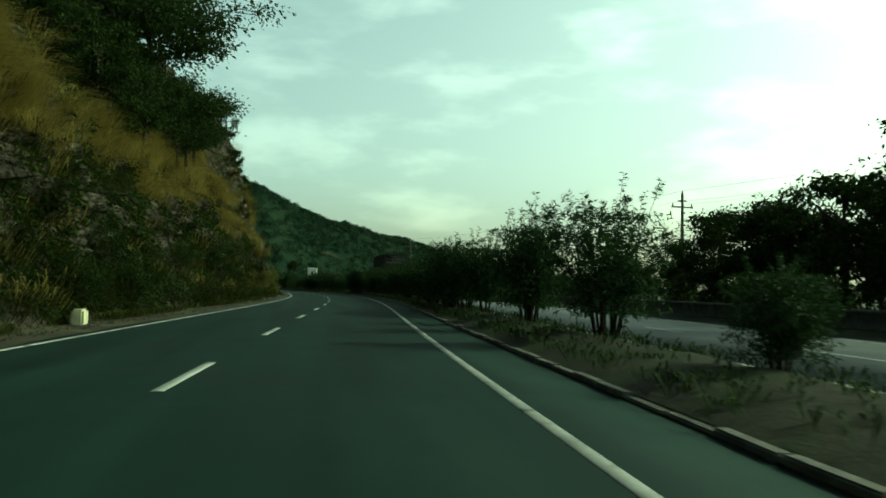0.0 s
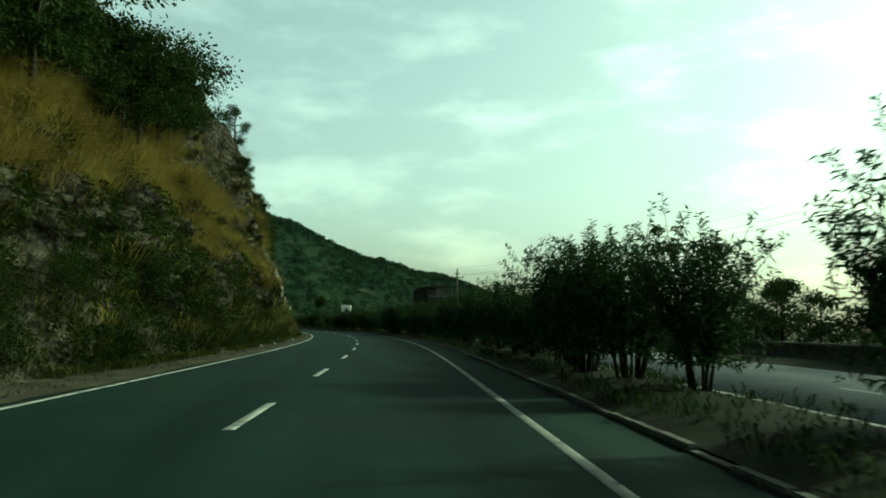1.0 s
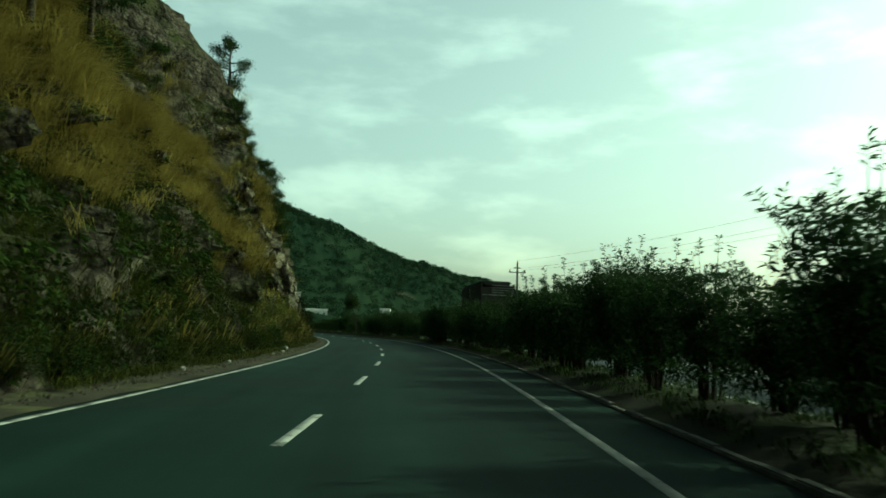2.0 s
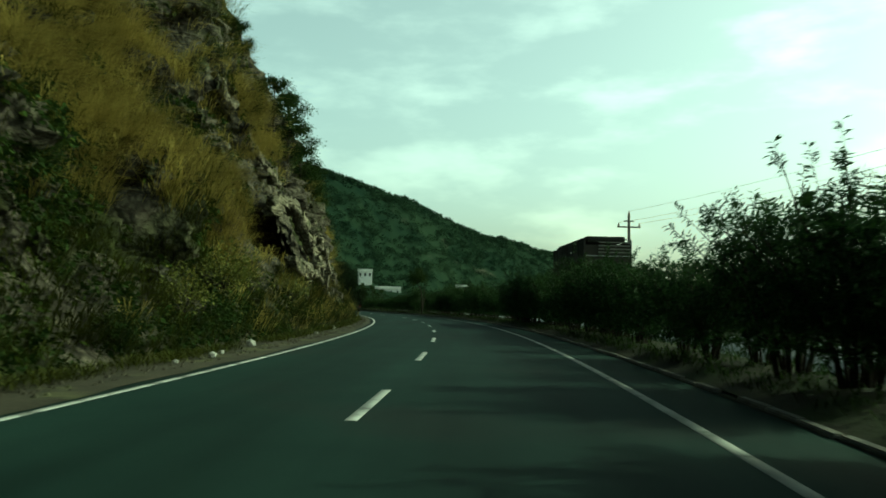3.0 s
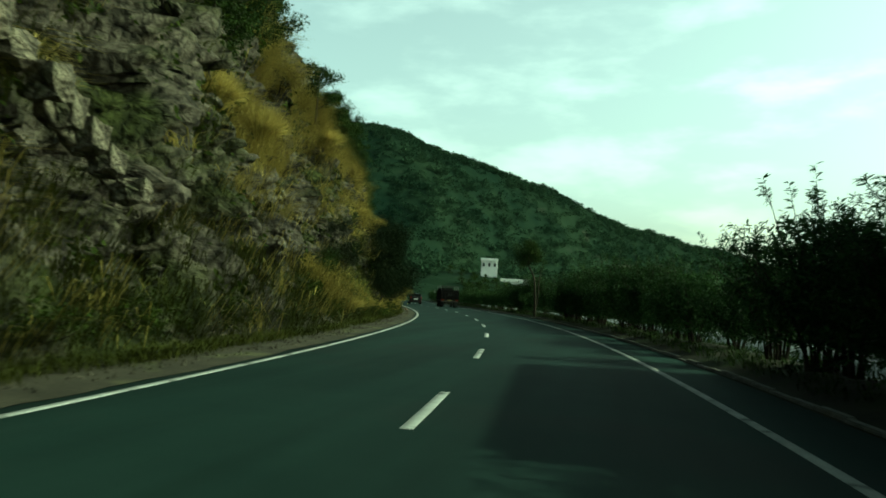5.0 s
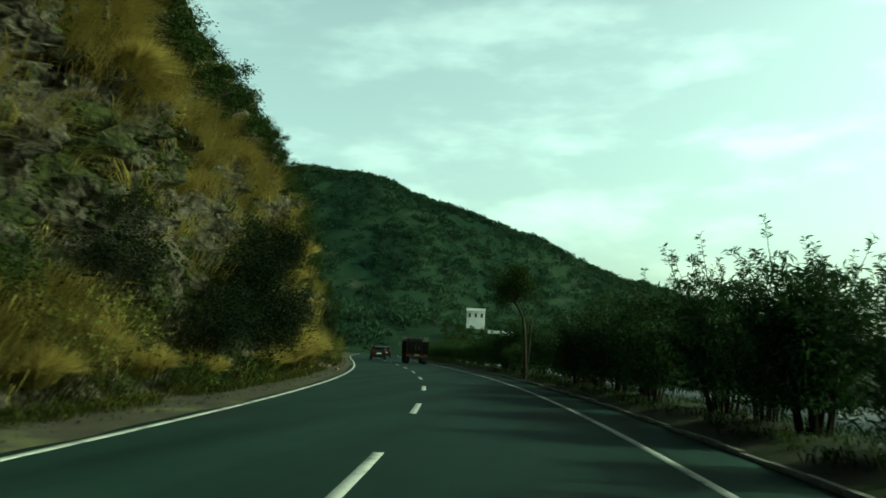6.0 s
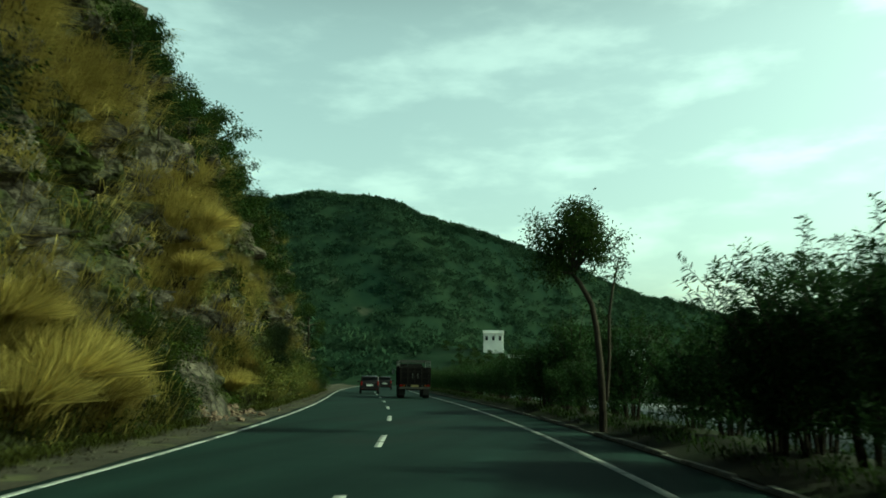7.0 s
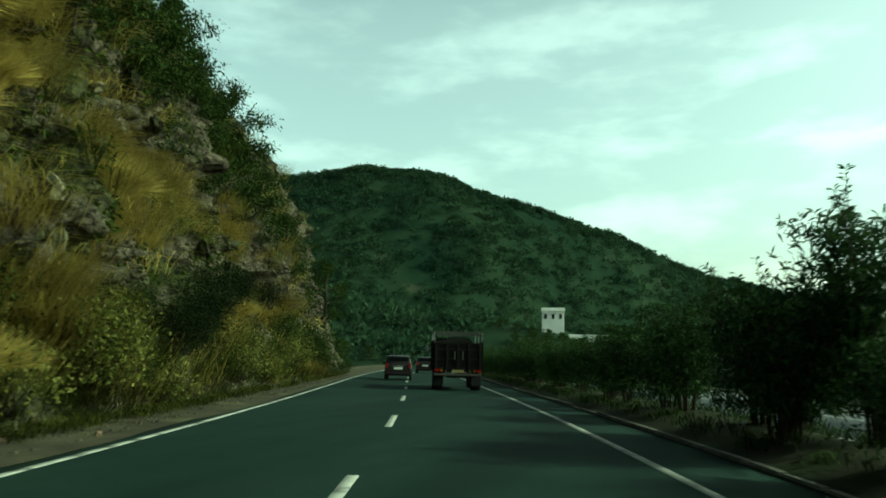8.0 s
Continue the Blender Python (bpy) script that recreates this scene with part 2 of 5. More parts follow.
def tube(points, radii, sides=6):
    """A tapered tube along points."""
    points = np.asarray(points, float)
    ring = np.linspace(0, 2 * np.pi, sides, endpoint=False)
    verts = []
    for i, p in enumerate(points):
        d = points[min(i + 1, len(points) - 1)] - points[max(i - 1, 0)]
        d = d / (np.linalg.norm(d) + 1e-9)
        a = np.cross(d, (0.31, 0.91, 0.27))
        a /= np.linalg.norm(a)
        b = np.cross(d, a)
        verts.append(p + radii[i] * (np.cos(ring)[:, None] * a + np.sin(ring)[:, None] * b))
    n = len(points)
    faces = [[i * sides + j, i * sides + (j + 1) % sides, (i + 1) * sides + (j + 1) % sides, (i + 1) * sides + j] for i in range(n - 1) for j in range(sides)]
    return np.concatenate(verts), np.array(faces)


def merge(parts):
    """Several (verts, faces) pairs as one."""
    verts, faces, n = [], [], 0
    for v, f in parts:
        verts.append(v)
        faces.append(np.asarray(f) + n)
        n += len(v)
    return np.concatenate(verts), np.concatenate(faces)


def unit(v):
    return v / (np.linalg.norm(v, axis=-1, keepdims=True) + 1e-9)


def leaves(at, way, length, width, rng, droop=0.0):
    """Diamond leaves: one at each point, along way, each with a turn of its own."""
    n = len(at)
    way = unit(way)
    side = unit(np.cross(way, rng.normal(size=(n, 3))))
    length, width = np.broadcast_to(length, n)[:, None], np.broadcast_to(width, n)[:, None]
    mid = at + way * length * 0.45
    tip = at + way * length
    tip[:, 2] -= droop * length[:, 0]
    v = np.stack([at, mid + side * width / 2, tip, mid - side * width / 2], 1).reshape(-1, 3)
    return v, np.arange(n * 4).reshape(-1, 4)


def blades(at, lean, height, width, rng):
    """Grass blades that rise and bow over, widest at the bend."""
    lean = unit(lean)
    side = unit(np.cross(lean, (0, 0, 1.0))) * width / 2
    height = np.broadcast_to(height, len(at))[:, None]
    up = np.array([0, 0, 1.0])
    mid = at + height * (0.52 * up + 0.38 * lean)
    tip = at + height * (0.50 * up + 0.95 * lean)
    v = np.stack([at, mid + side, tip, mid - side], 1).reshape(-1, 3)
    return v, np.arange(len(at) * 4).reshape(-1, 4)


# ---- ground and road ----
edges = np.concatenate([-np.geomspace(4500, 30, 30), np.linspace(-25, 25, 11), np.geomspace(30, 4500, 30)])
gx, gy = np.meshgrid(edges + 20, edges + 120)
gz = np.full(gx.shape, -0.25)
ground = tagged(new("ground", mesh("ground", np.stack([gx, gy, gz], -1).reshape(-1, 3), grid_faces(*gx.shape), FIELD)), "scrubby dry land on both sides of the highway", "ground", kind="structure")
tagged(new("road", mesh("road", *strip(-60, 330, [(-7.75, -0.1), (-7.7, -0.004), (-7.2, 0.0), (0.0, 0.0), (1.22, 0.0), (1.24, -0.2)]), ASPHALT)), "dark grey asphalt carriageway with two lanes", "road", kind="structure")
tagged(new("opposite_road", mesh("opposite_road", *strip(-60, 330, [(4.28, -0.2), (4.3, 0.0), (12.0, 0.0), (12.6, -0.03), (12.7, -0.2)]), GLARE_ASPHALT)), "opposite carriageway of grey asphalt paled by painted sun glare", "road", kind="structure")


def marking(name, s0, s1, lat, width, label, paint=PAINT):
    tagged(new(name, mesh(name, *strip(s0, s1, [(lat - width / 2, 0.001), (lat - width / 2 + 0.004, 0.005), (lat + width / 2 - 0.004, 0.005), (lat + width / 2, 0.001)], 1.5), paint)), label, "road marking", kind="structure")


marking("edge_line", -60, 330, LEFT, 0.13, "solid white line along the road's outer edge")
marking("edge_line", -60, 330, 0.0, 0.14, "worn solid white line beside the median, dimmed for shade", WORN_SHADED_PAINT)
for i in range(-7, 36):
    marking("lane_dash", 8.315 + 9 * i, 11.315 + 9 * i, CENTRE, 0.14, "white dash between the two lanes")
for i in range(-4, 30):
    marking("lane_dash", 4.0 + 9 * i, 7.0 + 9 * i, 8.1, 0.14, "white dash on the opposite carriageway")
marking("edge_line", -60, 330, 4.75, 0.14, "white line beside the median on the opposite carriageway")
marking("edge_line", -60, 330, 11.7, 0.14, "white line along the opposite carriageway's outer edge")

rng = np.random.default_rng(3)


def rough_strip(name, s0, s1, lats, zs, amount, mat, label, step=0.5):
    """A sheet along the road with uneven heights."""
    ss = np.arange(s0, s1 + step, step)
    rows = []
    for s in ss:
        z = np.array([zz + amount * noise.fractal((s * 0.9, la * 0.9, 3.1), 1.0, 2.0, 4) * min(1.0, 2.5 * (1 - i / (len(lats) - 1))) * (0.15 < i / (len(lats) - 1) or lats[0] < 0) for i, (la, zz) in enumerate(zip(lats, zs))])
        wob = 0.3 * (noise.noise((s * 0.35, 7.7, 0)) + 0.5 * noise.noise((s * 1.3, 2.7, 0)) - 0.35) * np.linspace(0, 1, len(lats)) * (lats[0] < 0)
        rows.append(road(np.full(len(lats), s), np.array(lats) + wob * 0.6, z))
    return tagged(new(name, mesh(name, np.concatenate(rows), grid_faces(len(ss), len(lats))[:, ::-1], mat, True)), label, "verge", kind="structure")


rough_strip("dirt_shoulder", -50, 260, list(np.linspace(-10.6, -7.36, 10)), [0.28, 0.16, 0.09, 0.05, 0.03, 0.025, 0.02, 0.016, 0.012, 0.007], 0.05, DIRT, "strip of pale dirt and gravel between road and cliff")
rough_strip("median", -50, 330, list(np.linspace(1.36, 4.25, 9)), [0.05, 0.14, 0.22, 0.26, 0.28, 0.26, 0.22, 0.14, -0.05], 0.08, SOIL, "raised earth median planted with tall shrubs")
rough_strip("far_verge", -50, 330, list(np.linspace(12.65, 17.0, 9)), [-0.06, -0.02, 0.0, 0.02, 0.05, 0.04, 0.05, 0.05, 0.05], 0.10, SOIL, "dry dirt verge beyond the opposite carriageway")

# ---- cliff ----
CAVE = [(87.4, 5.2), (89.5, 5.6), (91.3, 5.7), (93.2, 5.6), (93.0, 4.9), (94.0, 4.6), (93.5, 4.0), (95.4, 3.9), (95.2, 2.4), (93.1, 2.7), (90.4, 3.1), (88.1, 3.2), (86.5, 3.9), (87.2, 4.8)]


def inside(s, z, polygon):
    hit = False
    for (a, b), (c, d) in zip(polygon, polygon[1:] + polygon[:1]):
        if (b > z) != (d > z) and s < (c - a) * (z - b) / (d - b) + a:
            hit = not hit
    return hit


PROFILE_Z = [0, 2, 5.5, 9, 13.5, 18, 24, 32, 42]
PROFILE_L = [-8.9, -10.2, -11.3, -12.6, -14.2, -17, -22, -32, -50]


def leaning(s):
    """How much further the slope leans back, for each metre of height."""
    return float(np.interp(s, [20, 38, 64, 76, 84], [0.15, 0.34, 0.34, 0.2, 0.0]))


def cliff_lat(s, z, hollow=True):
    """How far the cliff's face stands from the road's line at s, at height z."""
    lat = float(np.interp(z, PROFILE_Z, PROFILE_L)) - leaning(s) * min(max(0.0, z - 4.0), 12.0)
    lat += 0.26 * max(0.0, min(z, 20.0) - 12.5) * math.exp(-((s - 90) / 7.5) ** 4)   # the steep bluff over the hollow
    if hollow and inside(s, z, CAVE):
        return lat - 4.0
    grow = min(1.0, max(0.0, z) / 3.0)
    if z < 8.5:
        grow *= 0.4 + 0.6 * min(1.0, max(0.0, (abs(s - 92) - 6) / 6) + max(0.0, (z - 6.5) / 2))
    lat += grow * (1.3 * noise.noise((s / 13, z / 11, 1.7)) + 0.8 * noise.noise((s / 4.6, z / 5.5, 5.1)))
    lat += grow * 0.55 * (noise.ridged_multi_fractal((s / 3.1 + z / 5, z / 2.3, 9.3), 0.9, 2.1, 4, 1.0, 2.0) - 1.0)
    lat -= grow * 1.2 * math.exp(-((s - 81) / 5) ** 2) + 1.8 * math.exp(-((s - 151.6) / 1.3) ** 2 - ((z - 5.6) / 2.2) ** 2)
    ws, wz = s + 0.9 * noise.noise((s / 2.4, z / 2.0, 4.9)), z + 0.9 * noise.noise((s / 2.0, z / 2.4, 8.1))
    ws, wz = ws * 0.86 + wz * 0.5, wz * 0.86 - ws * 0.5
    for wide, tall, deep in ((2.4, 1.5, 0.95), (0.8, 0.55, 0.45), (0.4, 0.34, 0.16)):
        spot = noise.voronoi((ws / wide, wz / tall, wide))[1][0]
        lat += grow * deep * (noise.cell(spot * 57.3) - 0.5)
    return lat


cs = np.concatenate([np.arange(-45, 50, 0.4), np.arange(50, 180, 0.17), np.arange(180, 214, 0.4)])
cz = np.concatenate([np.arange(-0.3, 9, 0.17), np.arange(9, 14.5, 0.3), np.arange(14.5, 43, 1.0)])
cl = np.array([[cliff_lat(s, z, False) for z in cz] for s in cs])
cv = np.concatenate([road(np.full(len(cz), s), row, cz) for s, row in zip(cs, cl)])
cf = grid_faces(len(cs), len(cz))
cf = cf[[not inside(cs[i // (len(cz) - 1)] + 0.08, cz[i % (len(cz) - 1)] + 0.08, CAVE) for i in range(len(cf))]]
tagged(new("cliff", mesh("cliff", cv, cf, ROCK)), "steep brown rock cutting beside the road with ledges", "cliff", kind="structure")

# the hollow behind the opening in the cliff
hv, hf = [], []
for i in range(33):
    for j in range(64):
        p, t = math.pi * i / 32, 2 * math.pi * j / 64
        s = 91.0 + 8.0 * math.cos(p)
        deep, z = math.sin(p) * math.cos(t), 4.5 + 3.5 * math.sin(p) * math.sin(t)
        lat = float(np.interp(z, PROFILE_Z, PROFILE_L)) - 1.6 + deep * (2.6 if deep < 0 else 1.1) + 0.4 * noise.noise((s, z, deep * 3))
        hv.append(road(s, lat, z))
        if i < 32 and not (deep > 0 and inside(s, z, [(91.0 + (a - 91.0) * 1.06, 4.5 + (b - 4.5) * 1.08) for a, b in CAVE])):
            hf.append([i * 64 + j, i * 64 + (j + 1) % 64, (i + 1) * 64 + (j + 1) % 64, (i + 1) * 64 + j])
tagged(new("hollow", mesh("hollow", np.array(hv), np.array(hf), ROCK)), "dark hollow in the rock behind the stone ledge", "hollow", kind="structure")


# ---- far hill ----
RIDGE_X = [-537, -384, -243, -169, -128, -89, 0, 90, 179, 333, 538, 896]
RIDGE_Y = [462, 481, 507, 528, 533, 536, 615, 692, 769, 948, 1127, 1447]
RIDGE_Z = [82.8, 88.2, 94.4, 106.7, 99.7, 88.3, 57.5, 44.4, 31.6, 17.6, 9.9, 4.8]


def hill(x, y):
    """Height of the far hill over the ground."""
    ry, rz = float(np.interp(x, RIDGE_X, RIDGE_Y)), float(np.interp(x, RIDGE_X, RIDGE_Z))
    d = y - ry
    f = max(0.0, 1 + d / (rz * 1.75 + 6)) if d < 0 else max(0.0, 1 - d / (rz * 3 + 20))
    f = f * f * (3 - 2 * f) * 0.45 + f * 0.55
    z = rz * f + f * (6.5 * noise.fractal((x / 60, y / 60, 0.5), 1.0, 2.0, 4) + 3.5 * noise.noise((x / 26, y / 90, 4.4)))
    return max(z, 0.0) - 0.6 + 7.6 * math.exp(-((x + 38) / 30) ** 2 - ((y - 318) / 30) ** 2) + 17.0 * math.exp(-((x + 98) / 38) ** 2 - ((y - 305) / 42) ** 2)


def canopy(x, y):
    """The hill with the rounded tops of its trees."""
    z = hill(x, y)
    near = noise.voronoi((x / 5.2, y / 5.2, 0.3))[0][0]
    far = noise.voronoi((x / 2.6, y / 2.6, 4.3))[0][0]
    cover = min(1.0, max(0.0, (z - 0.3) / 2.0)) * min(1.0, max(0.15, 0.75 + 1.3 * noise.noise((x / 19, y / 19, 8.8))))
    return z + cover * (2.2 * max(0.0, 0.8 - near) + 1.2 * max(0.0, 0.7 - far))


hx = np.concatenate([np.arange(-540, -260, 8.0), np.arange(-260, 230, 2.3), np.arange(230, 900, 9.0)])
hy = np.concatenate([np.arange(205, 650, 2.3), np.arange(650, 820, 5.0), np.arange(820, 1560, 14.0)])
hz = np.array([[canopy(x, y) for x in hx] for y in hy])
mx, my = np.meshgrid(hx, hy)
tagged(new("far_hill", mesh("far_hill", np.stack([mx, my, hz], -1).reshape(-1, 3), grid_faces(*mx.shape), HAZY_SCRUB, True)), "wooded hill that closes the valley ahead", "hill", kind="structure")


# ---- plants ----
def put(name, thing, m, label="", category="", group=""):
    ob = copy_thing(thing, m)
    ob.name = name
    return tagged(ob, label, category, group)


def oleander(seed, height, spread, shoots=14, each=30):
    """A many-stemmed shrub: bare stems below, whorls of narrow leaves above."""
    r = np.random.default_rng(seed)
    wood, at, way = [], [], []
    for i in range(13):
        a = r.uniform(0, 2 * np.pi)
        out = np.array([np.cos(a), np.sin(a), 0])
        base = out * r.uniform(0.03, 0.3)
        reach, rise = spread * r.uniform(0.25, 1.0), height * r.uniform(0.74, 1.0)
        if reach > 0.7 * spread:
            rise *= 0.84
        t = np.linspace(0, 1, 6)[:, None]
        stem = base + out * reach * t ** 1.5 + np.array([0, 0, 1.0]) * rise * (t ** 0.85) + r.normal(size=(6, 3)) * 0.04 * t
        wood.append(tube(stem, np.linspace(0.035, 0.008, 6), 5))
        for j in range(shoots):
            k = r.uniform(0.16, 1.0)
            p = np.array([np.interp(k, t[:, 0], stem[:, c]) for c in range(3)])
            d = unit(out * r.uniform(-0.2, 0.8) + r.normal(size=3) * 0.55 + np.array([0, 0, 0.75]))
            if j == 0:
                p, d = stem[-1], unit(stem[-1] - stem[-2])
            long = r.uniform(0.35, 0.65)
            wood.append(tube([p, p + d * long], [0.009, 0.003], 3))
            n = each
            u = r.uniform(0.15, 1.05, n)[:, None]
            at.append(p + d * long * u)
            w = r.normal(size=(n, 3))
            w -= (w @ d)[:, None] * d
            way.append(unit(w) + d * r.uniform(0.15, 0.75, n)[:, None])
    n = 3800
    core = np.clip(r.normal(size=(n, 3)), -1.5, 1.5) * np.array([spread * 0.46, spread * 0.46, height * 0.22]) + np.array([0, 0, height * 0.52])
    at, way = np.concatenate(at + [core]), np.concatenate(way + [r.normal(size=(n, 3))])
    size = np.concatenate([r.uniform(0.11, 0.19, len(at) - n), r.uniform(0.16, 0.25, n)])
    return mesh("trunk", *merge(wood), BARK), mesh("foliage", *leaves(at, way, size, size * 0.2, r, 0.12), OLEANDER)


def tree(seed, height, spread, bare=0.35, count=2600, leaf=0.22, lean=(0, 0), flat=1.0, mat=None, bend=0.06, twigs=6):
    """A trunk with limbs and twigs, and leaves in tufts round the twigs."""
    r = np.random.default_rng(seed)
    wood, ends = [], []
    t = np.linspace(0, 1, 7)[:, None]
    top = np.array([lean[0], lean[1], height * 0.86])
    trunk = top * t + r.normal(size=(7, 3)) * np.array([1, 1, 0]) * bend * height * 0.4 * t * (1.2 - t)
    thick = 0.028 * height
    wood.append(tube(trunk, thick * (1.0 - 0.8 * t[:, 0]), 7))
    for i in range(11):
        k = bare + (1 - bare) * (i + r.uniform(0, 0.9)) / 11
        p = np.array([np.interp(k, t[:, 0], trunk[:, c]) for c in range(3)])
        a = i * 2.4 + r.uniform(-0.5, 0.5)
        swell = math.sin(math.pi * min(1.0, 0.22 + 0.78 * (k - bare) / (1 - bare + 1e-6)) ** 0.9)
        reach = spread * max(0.3, swell) * r.uniform(0.7, 1.1)
        d = np.array([np.cos(a), np.sin(a), flat * r.uniform(0.15, 0.6)])
        limb = p + d * reach * t + np.array([0, 0, 1.0]) * reach * 0.12 * t ** 2 + r.normal(size=(7, 3)) * 0.05 * reach * t
        wood.append(tube(limb[::2], thick * 0.42 * (1 - 0.85 * t[::2, 0]), 5))
        for j in range(twigs):
            u = r.uniform(0.35, 1.0)
            q = np.array([np.interp(u, t[:, 0], limb[:, c]) for c in range(3)])
            e = unit(d + r.normal(size=3) * 0.8)
            tip = q + e * reach * r.uniform(0.18, 0.42) * np.array([1, 1, flat])
            wood.append(tube([q, (q + tip) / 2 + r.normal(size=3) * 0.03 * reach, tip], [thick * 0.12, thick * 0.08, thick * 0.03], 3))
            ends += [tip, (q + tip) / 2]
    ends.append(trunk[-1])
    ends = np.array(ends)
    pick = r.integers(0, len(ends), count)
    ball = r.normal(size=(count, 3)) * np.array([1, 1, 0.7 * flat])
    at = ends[pick] + ball * spread * 0.11
    way = unit(ball) + r.normal(size=(count, 3)) * 0.6 + np.array([0, 0, -0.25])
    size = r.uniform(0.65, 1.25, count) * leaf
    return mesh("trunk", *merge(wood), BARK, True), mesh("crown", *leaves(at, way, size, size * 0.5, r, 0.1), mat or LEAF)


def bush(seed, radius, height, count, leaf, mat):
    """A low bush: twigs from one root and leaves all round, thicker outside."""
    r = np.random.default_rng(seed)
    wood, at, way = [], [], []
    for i in range(13):
        d = unit(np.array([r.normal(), r.normal(), abs(r.normal()) * 0.9 + 0.35]))
        tip = d * np.array([radius, radius, height]) * r.uniform(0.6, 1.05)
        wood.append(tube([np.zeros(3), tip * 0.5 + r.normal(size=3) * 0.06, tip], [0.018, 0.012, 0.004], 3))
        n = count // 13
        u = r.uniform(0.35, 1.05, n)[:, None] ** 0.7
        at.append(tip * u + r.normal(size=(n, 3)) * radius * 0.16)
        way.append(d + r.normal(size=(n, 3)) * 0.8)
    at, way = np.concatenate(at), np.concatenate(way)
    at[:, 2] = np.abs(at[:, 2]) + 0.02
    size = r.uniform(0.6, 1.3, len(at)) * leaf
    return mesh("trunk", *merge(wood), BARK), mesh("foliage", *leaves(at, way, size, size * 0.5, r, 0.15), mat)


def plant(name, meshes, label, category, group, m):
    """The first of a kind: an Empty with its woody part and its leaves."""
    root = tagged(new(name), label, category, group)
    root.matrix_basis = m
    for me in meshes:
        child(me.name.split(".")[0], me, root)
    return root


r = np.random.default_rng(11)
# shrubs of the median
kinds = [oleander(20 + i, h, w) for i, (h, w) in enumerate([(3.5, 1.55), (3.2, 1.7), (3.7, 1.4), (3.0, 1.6)])] + [oleander(30, 3.2, 1.6, 8, 26)]
first = [None] * 5
s, i = 32.2, 0
while s < 262:
    k = int(r.integers(0, 4)) if s < 186 else 4
    size = r.uniform(0.8, 0.98)
    if 150 < s < 156:
        size = 0.62
    if s > 164:
        size *= 0.82
    if s > 205:
        size *= 1.1
    m = stand(s, 2.75 + r.uniform(-0.4, 0.45), 0.2, r.uniform(0, 360), size)
    text = "tall dark oleander shrub on bare stems in the median" if size > 0.7 else "small oleander shrub growing in the earth median"
    if first[k] is None:
        first[k] = plant("oleander_shrub", kinds[k], text, "shrub", "shrubs of the median", m)
    else:
        put("oleander_shrub", first[k], m, text)
    s += r.uniform(1.6, 2.3) if s < 52 or s > 190 else r.choice([1.7, 2.0, 2.4, 3.4])

for s, lat, k, size in [(15.8, 3.7, 0, 1.0), (20.9, 3.15, 2, 1.05), (24.6, 3.9, 2, 1.02), (29.9, 3.4, 2, 0.98), (55.6, 2.9, 0, 1.02), (60.2, 2.9, 2, 1.04), (64.8, 2.8, 0, 1.0), (80.4, 2.7, 2, 0.98), (83.2, 2.9, 0, 0.98), (86.2, 2.9, 2, 1.1), (97.0, 2.8, 0, 1.04), (101.5, 2.8, 2, 1.04), (106.0, 2.8, 0, 1.06), (122.4, 2.9, 2, 1.04), (126.2, 2.8, 0, 1.06), (131.6, 2.8, 2, 1.1), (135.2, 2.8, 0, 1.06), (139.6, 2.8, 0, 1.0), (157.2, 3.3, 2, 1.2), (159.8, 3.3, 0, 0.8)]:
    put("oleander_shrub", first[k], stand(s, lat, 0.15, s * 70, size), "tall dark oleander shrub with spiky leaf whorls in the median")
put("oleander_shrub", first[1], stand(8.8, 3.5, 0.15, 40, 0.55), "small oleander shrub growing in the earth median")

# the lone tree of the median, with a bent trunk
rt = np.random.default_rng(5)
bent = np.array([[0, 0, 0], [0.01, 0.05, 1.0], [-0.03, 0.1, 1.9], [-0.1, 0.15, 2.7], [-0.22, 0.25, 3.35], [-0.55, 0.4, 3.9], [-0.8, 0.5, 4.2]])
bent[:, 0] *= 0.78
wood = [tube(bent, [0.11, 0.095, 0.085, 0.08, 0.075, 0.07, 0.06], 8)]
second = np.array([[0.12, 0.05, 0.8], [0.24, 0.1, 2.0], [0.27, 0.15, 3.0], [0.42, 0.25, 3.8], [0.62, 0.3, 4.6]])
wood.append(tube(second, [0.05, 0.045, 0.04, 0.03, 0.012], 6))
ends = [second[-1], (second[-2] + second[-1]) / 2]
for d in [(-0.95, 0.2, 0.55), (-0.5, 0.6, 1.3), (0.2, -0.3, 1.75), (0.85, 0.35, 1.25), (0.3, 0.9, 0.9), (-0.3, -0.8, 0.95), (1.2, -0.2, 0.8), (-0.75, -0.4, 0.0), (0.7, -0.8, 1.2), (0.1, 0.2, 1.95), (-0.9, 0.4, 1.2), (0.6, 0.5, 1.8), (1.15, 0.3, 1.5)]:
    d = np.array(d)
    d = d * np.array([0.86, 0.86, 1.12])
    tip = bent[-1] + d
    limb = [bent[-1], bent[-1] + d * np.array([0.4, 0.4, 0.5]) + rt.normal(size=3) * 0.06, tip]
    wood.append(tube(limb, [0.05, 0.032, 0.01], 6))
    for j in range(7):
        q = limb[1] + (tip - limb[1]) * rt.uniform(0.1, 1)
        e = q + rt.normal(size=3) * np.array([0.24, 0.24, 0.2])
        wood.append(tube([q, (q + e) / 2 + rt.normal(size=3) * 0.04, e], [0.014, 0.009, 0.003], 4))
        ends.append(e)
ends = np.array(ends)
count = 12500
pick = rt.integers(0, len(ends), count)
ball = rt.normal(size=(count, 3)) * 0.15
size = rt.uniform(0.07, 0.125, count)
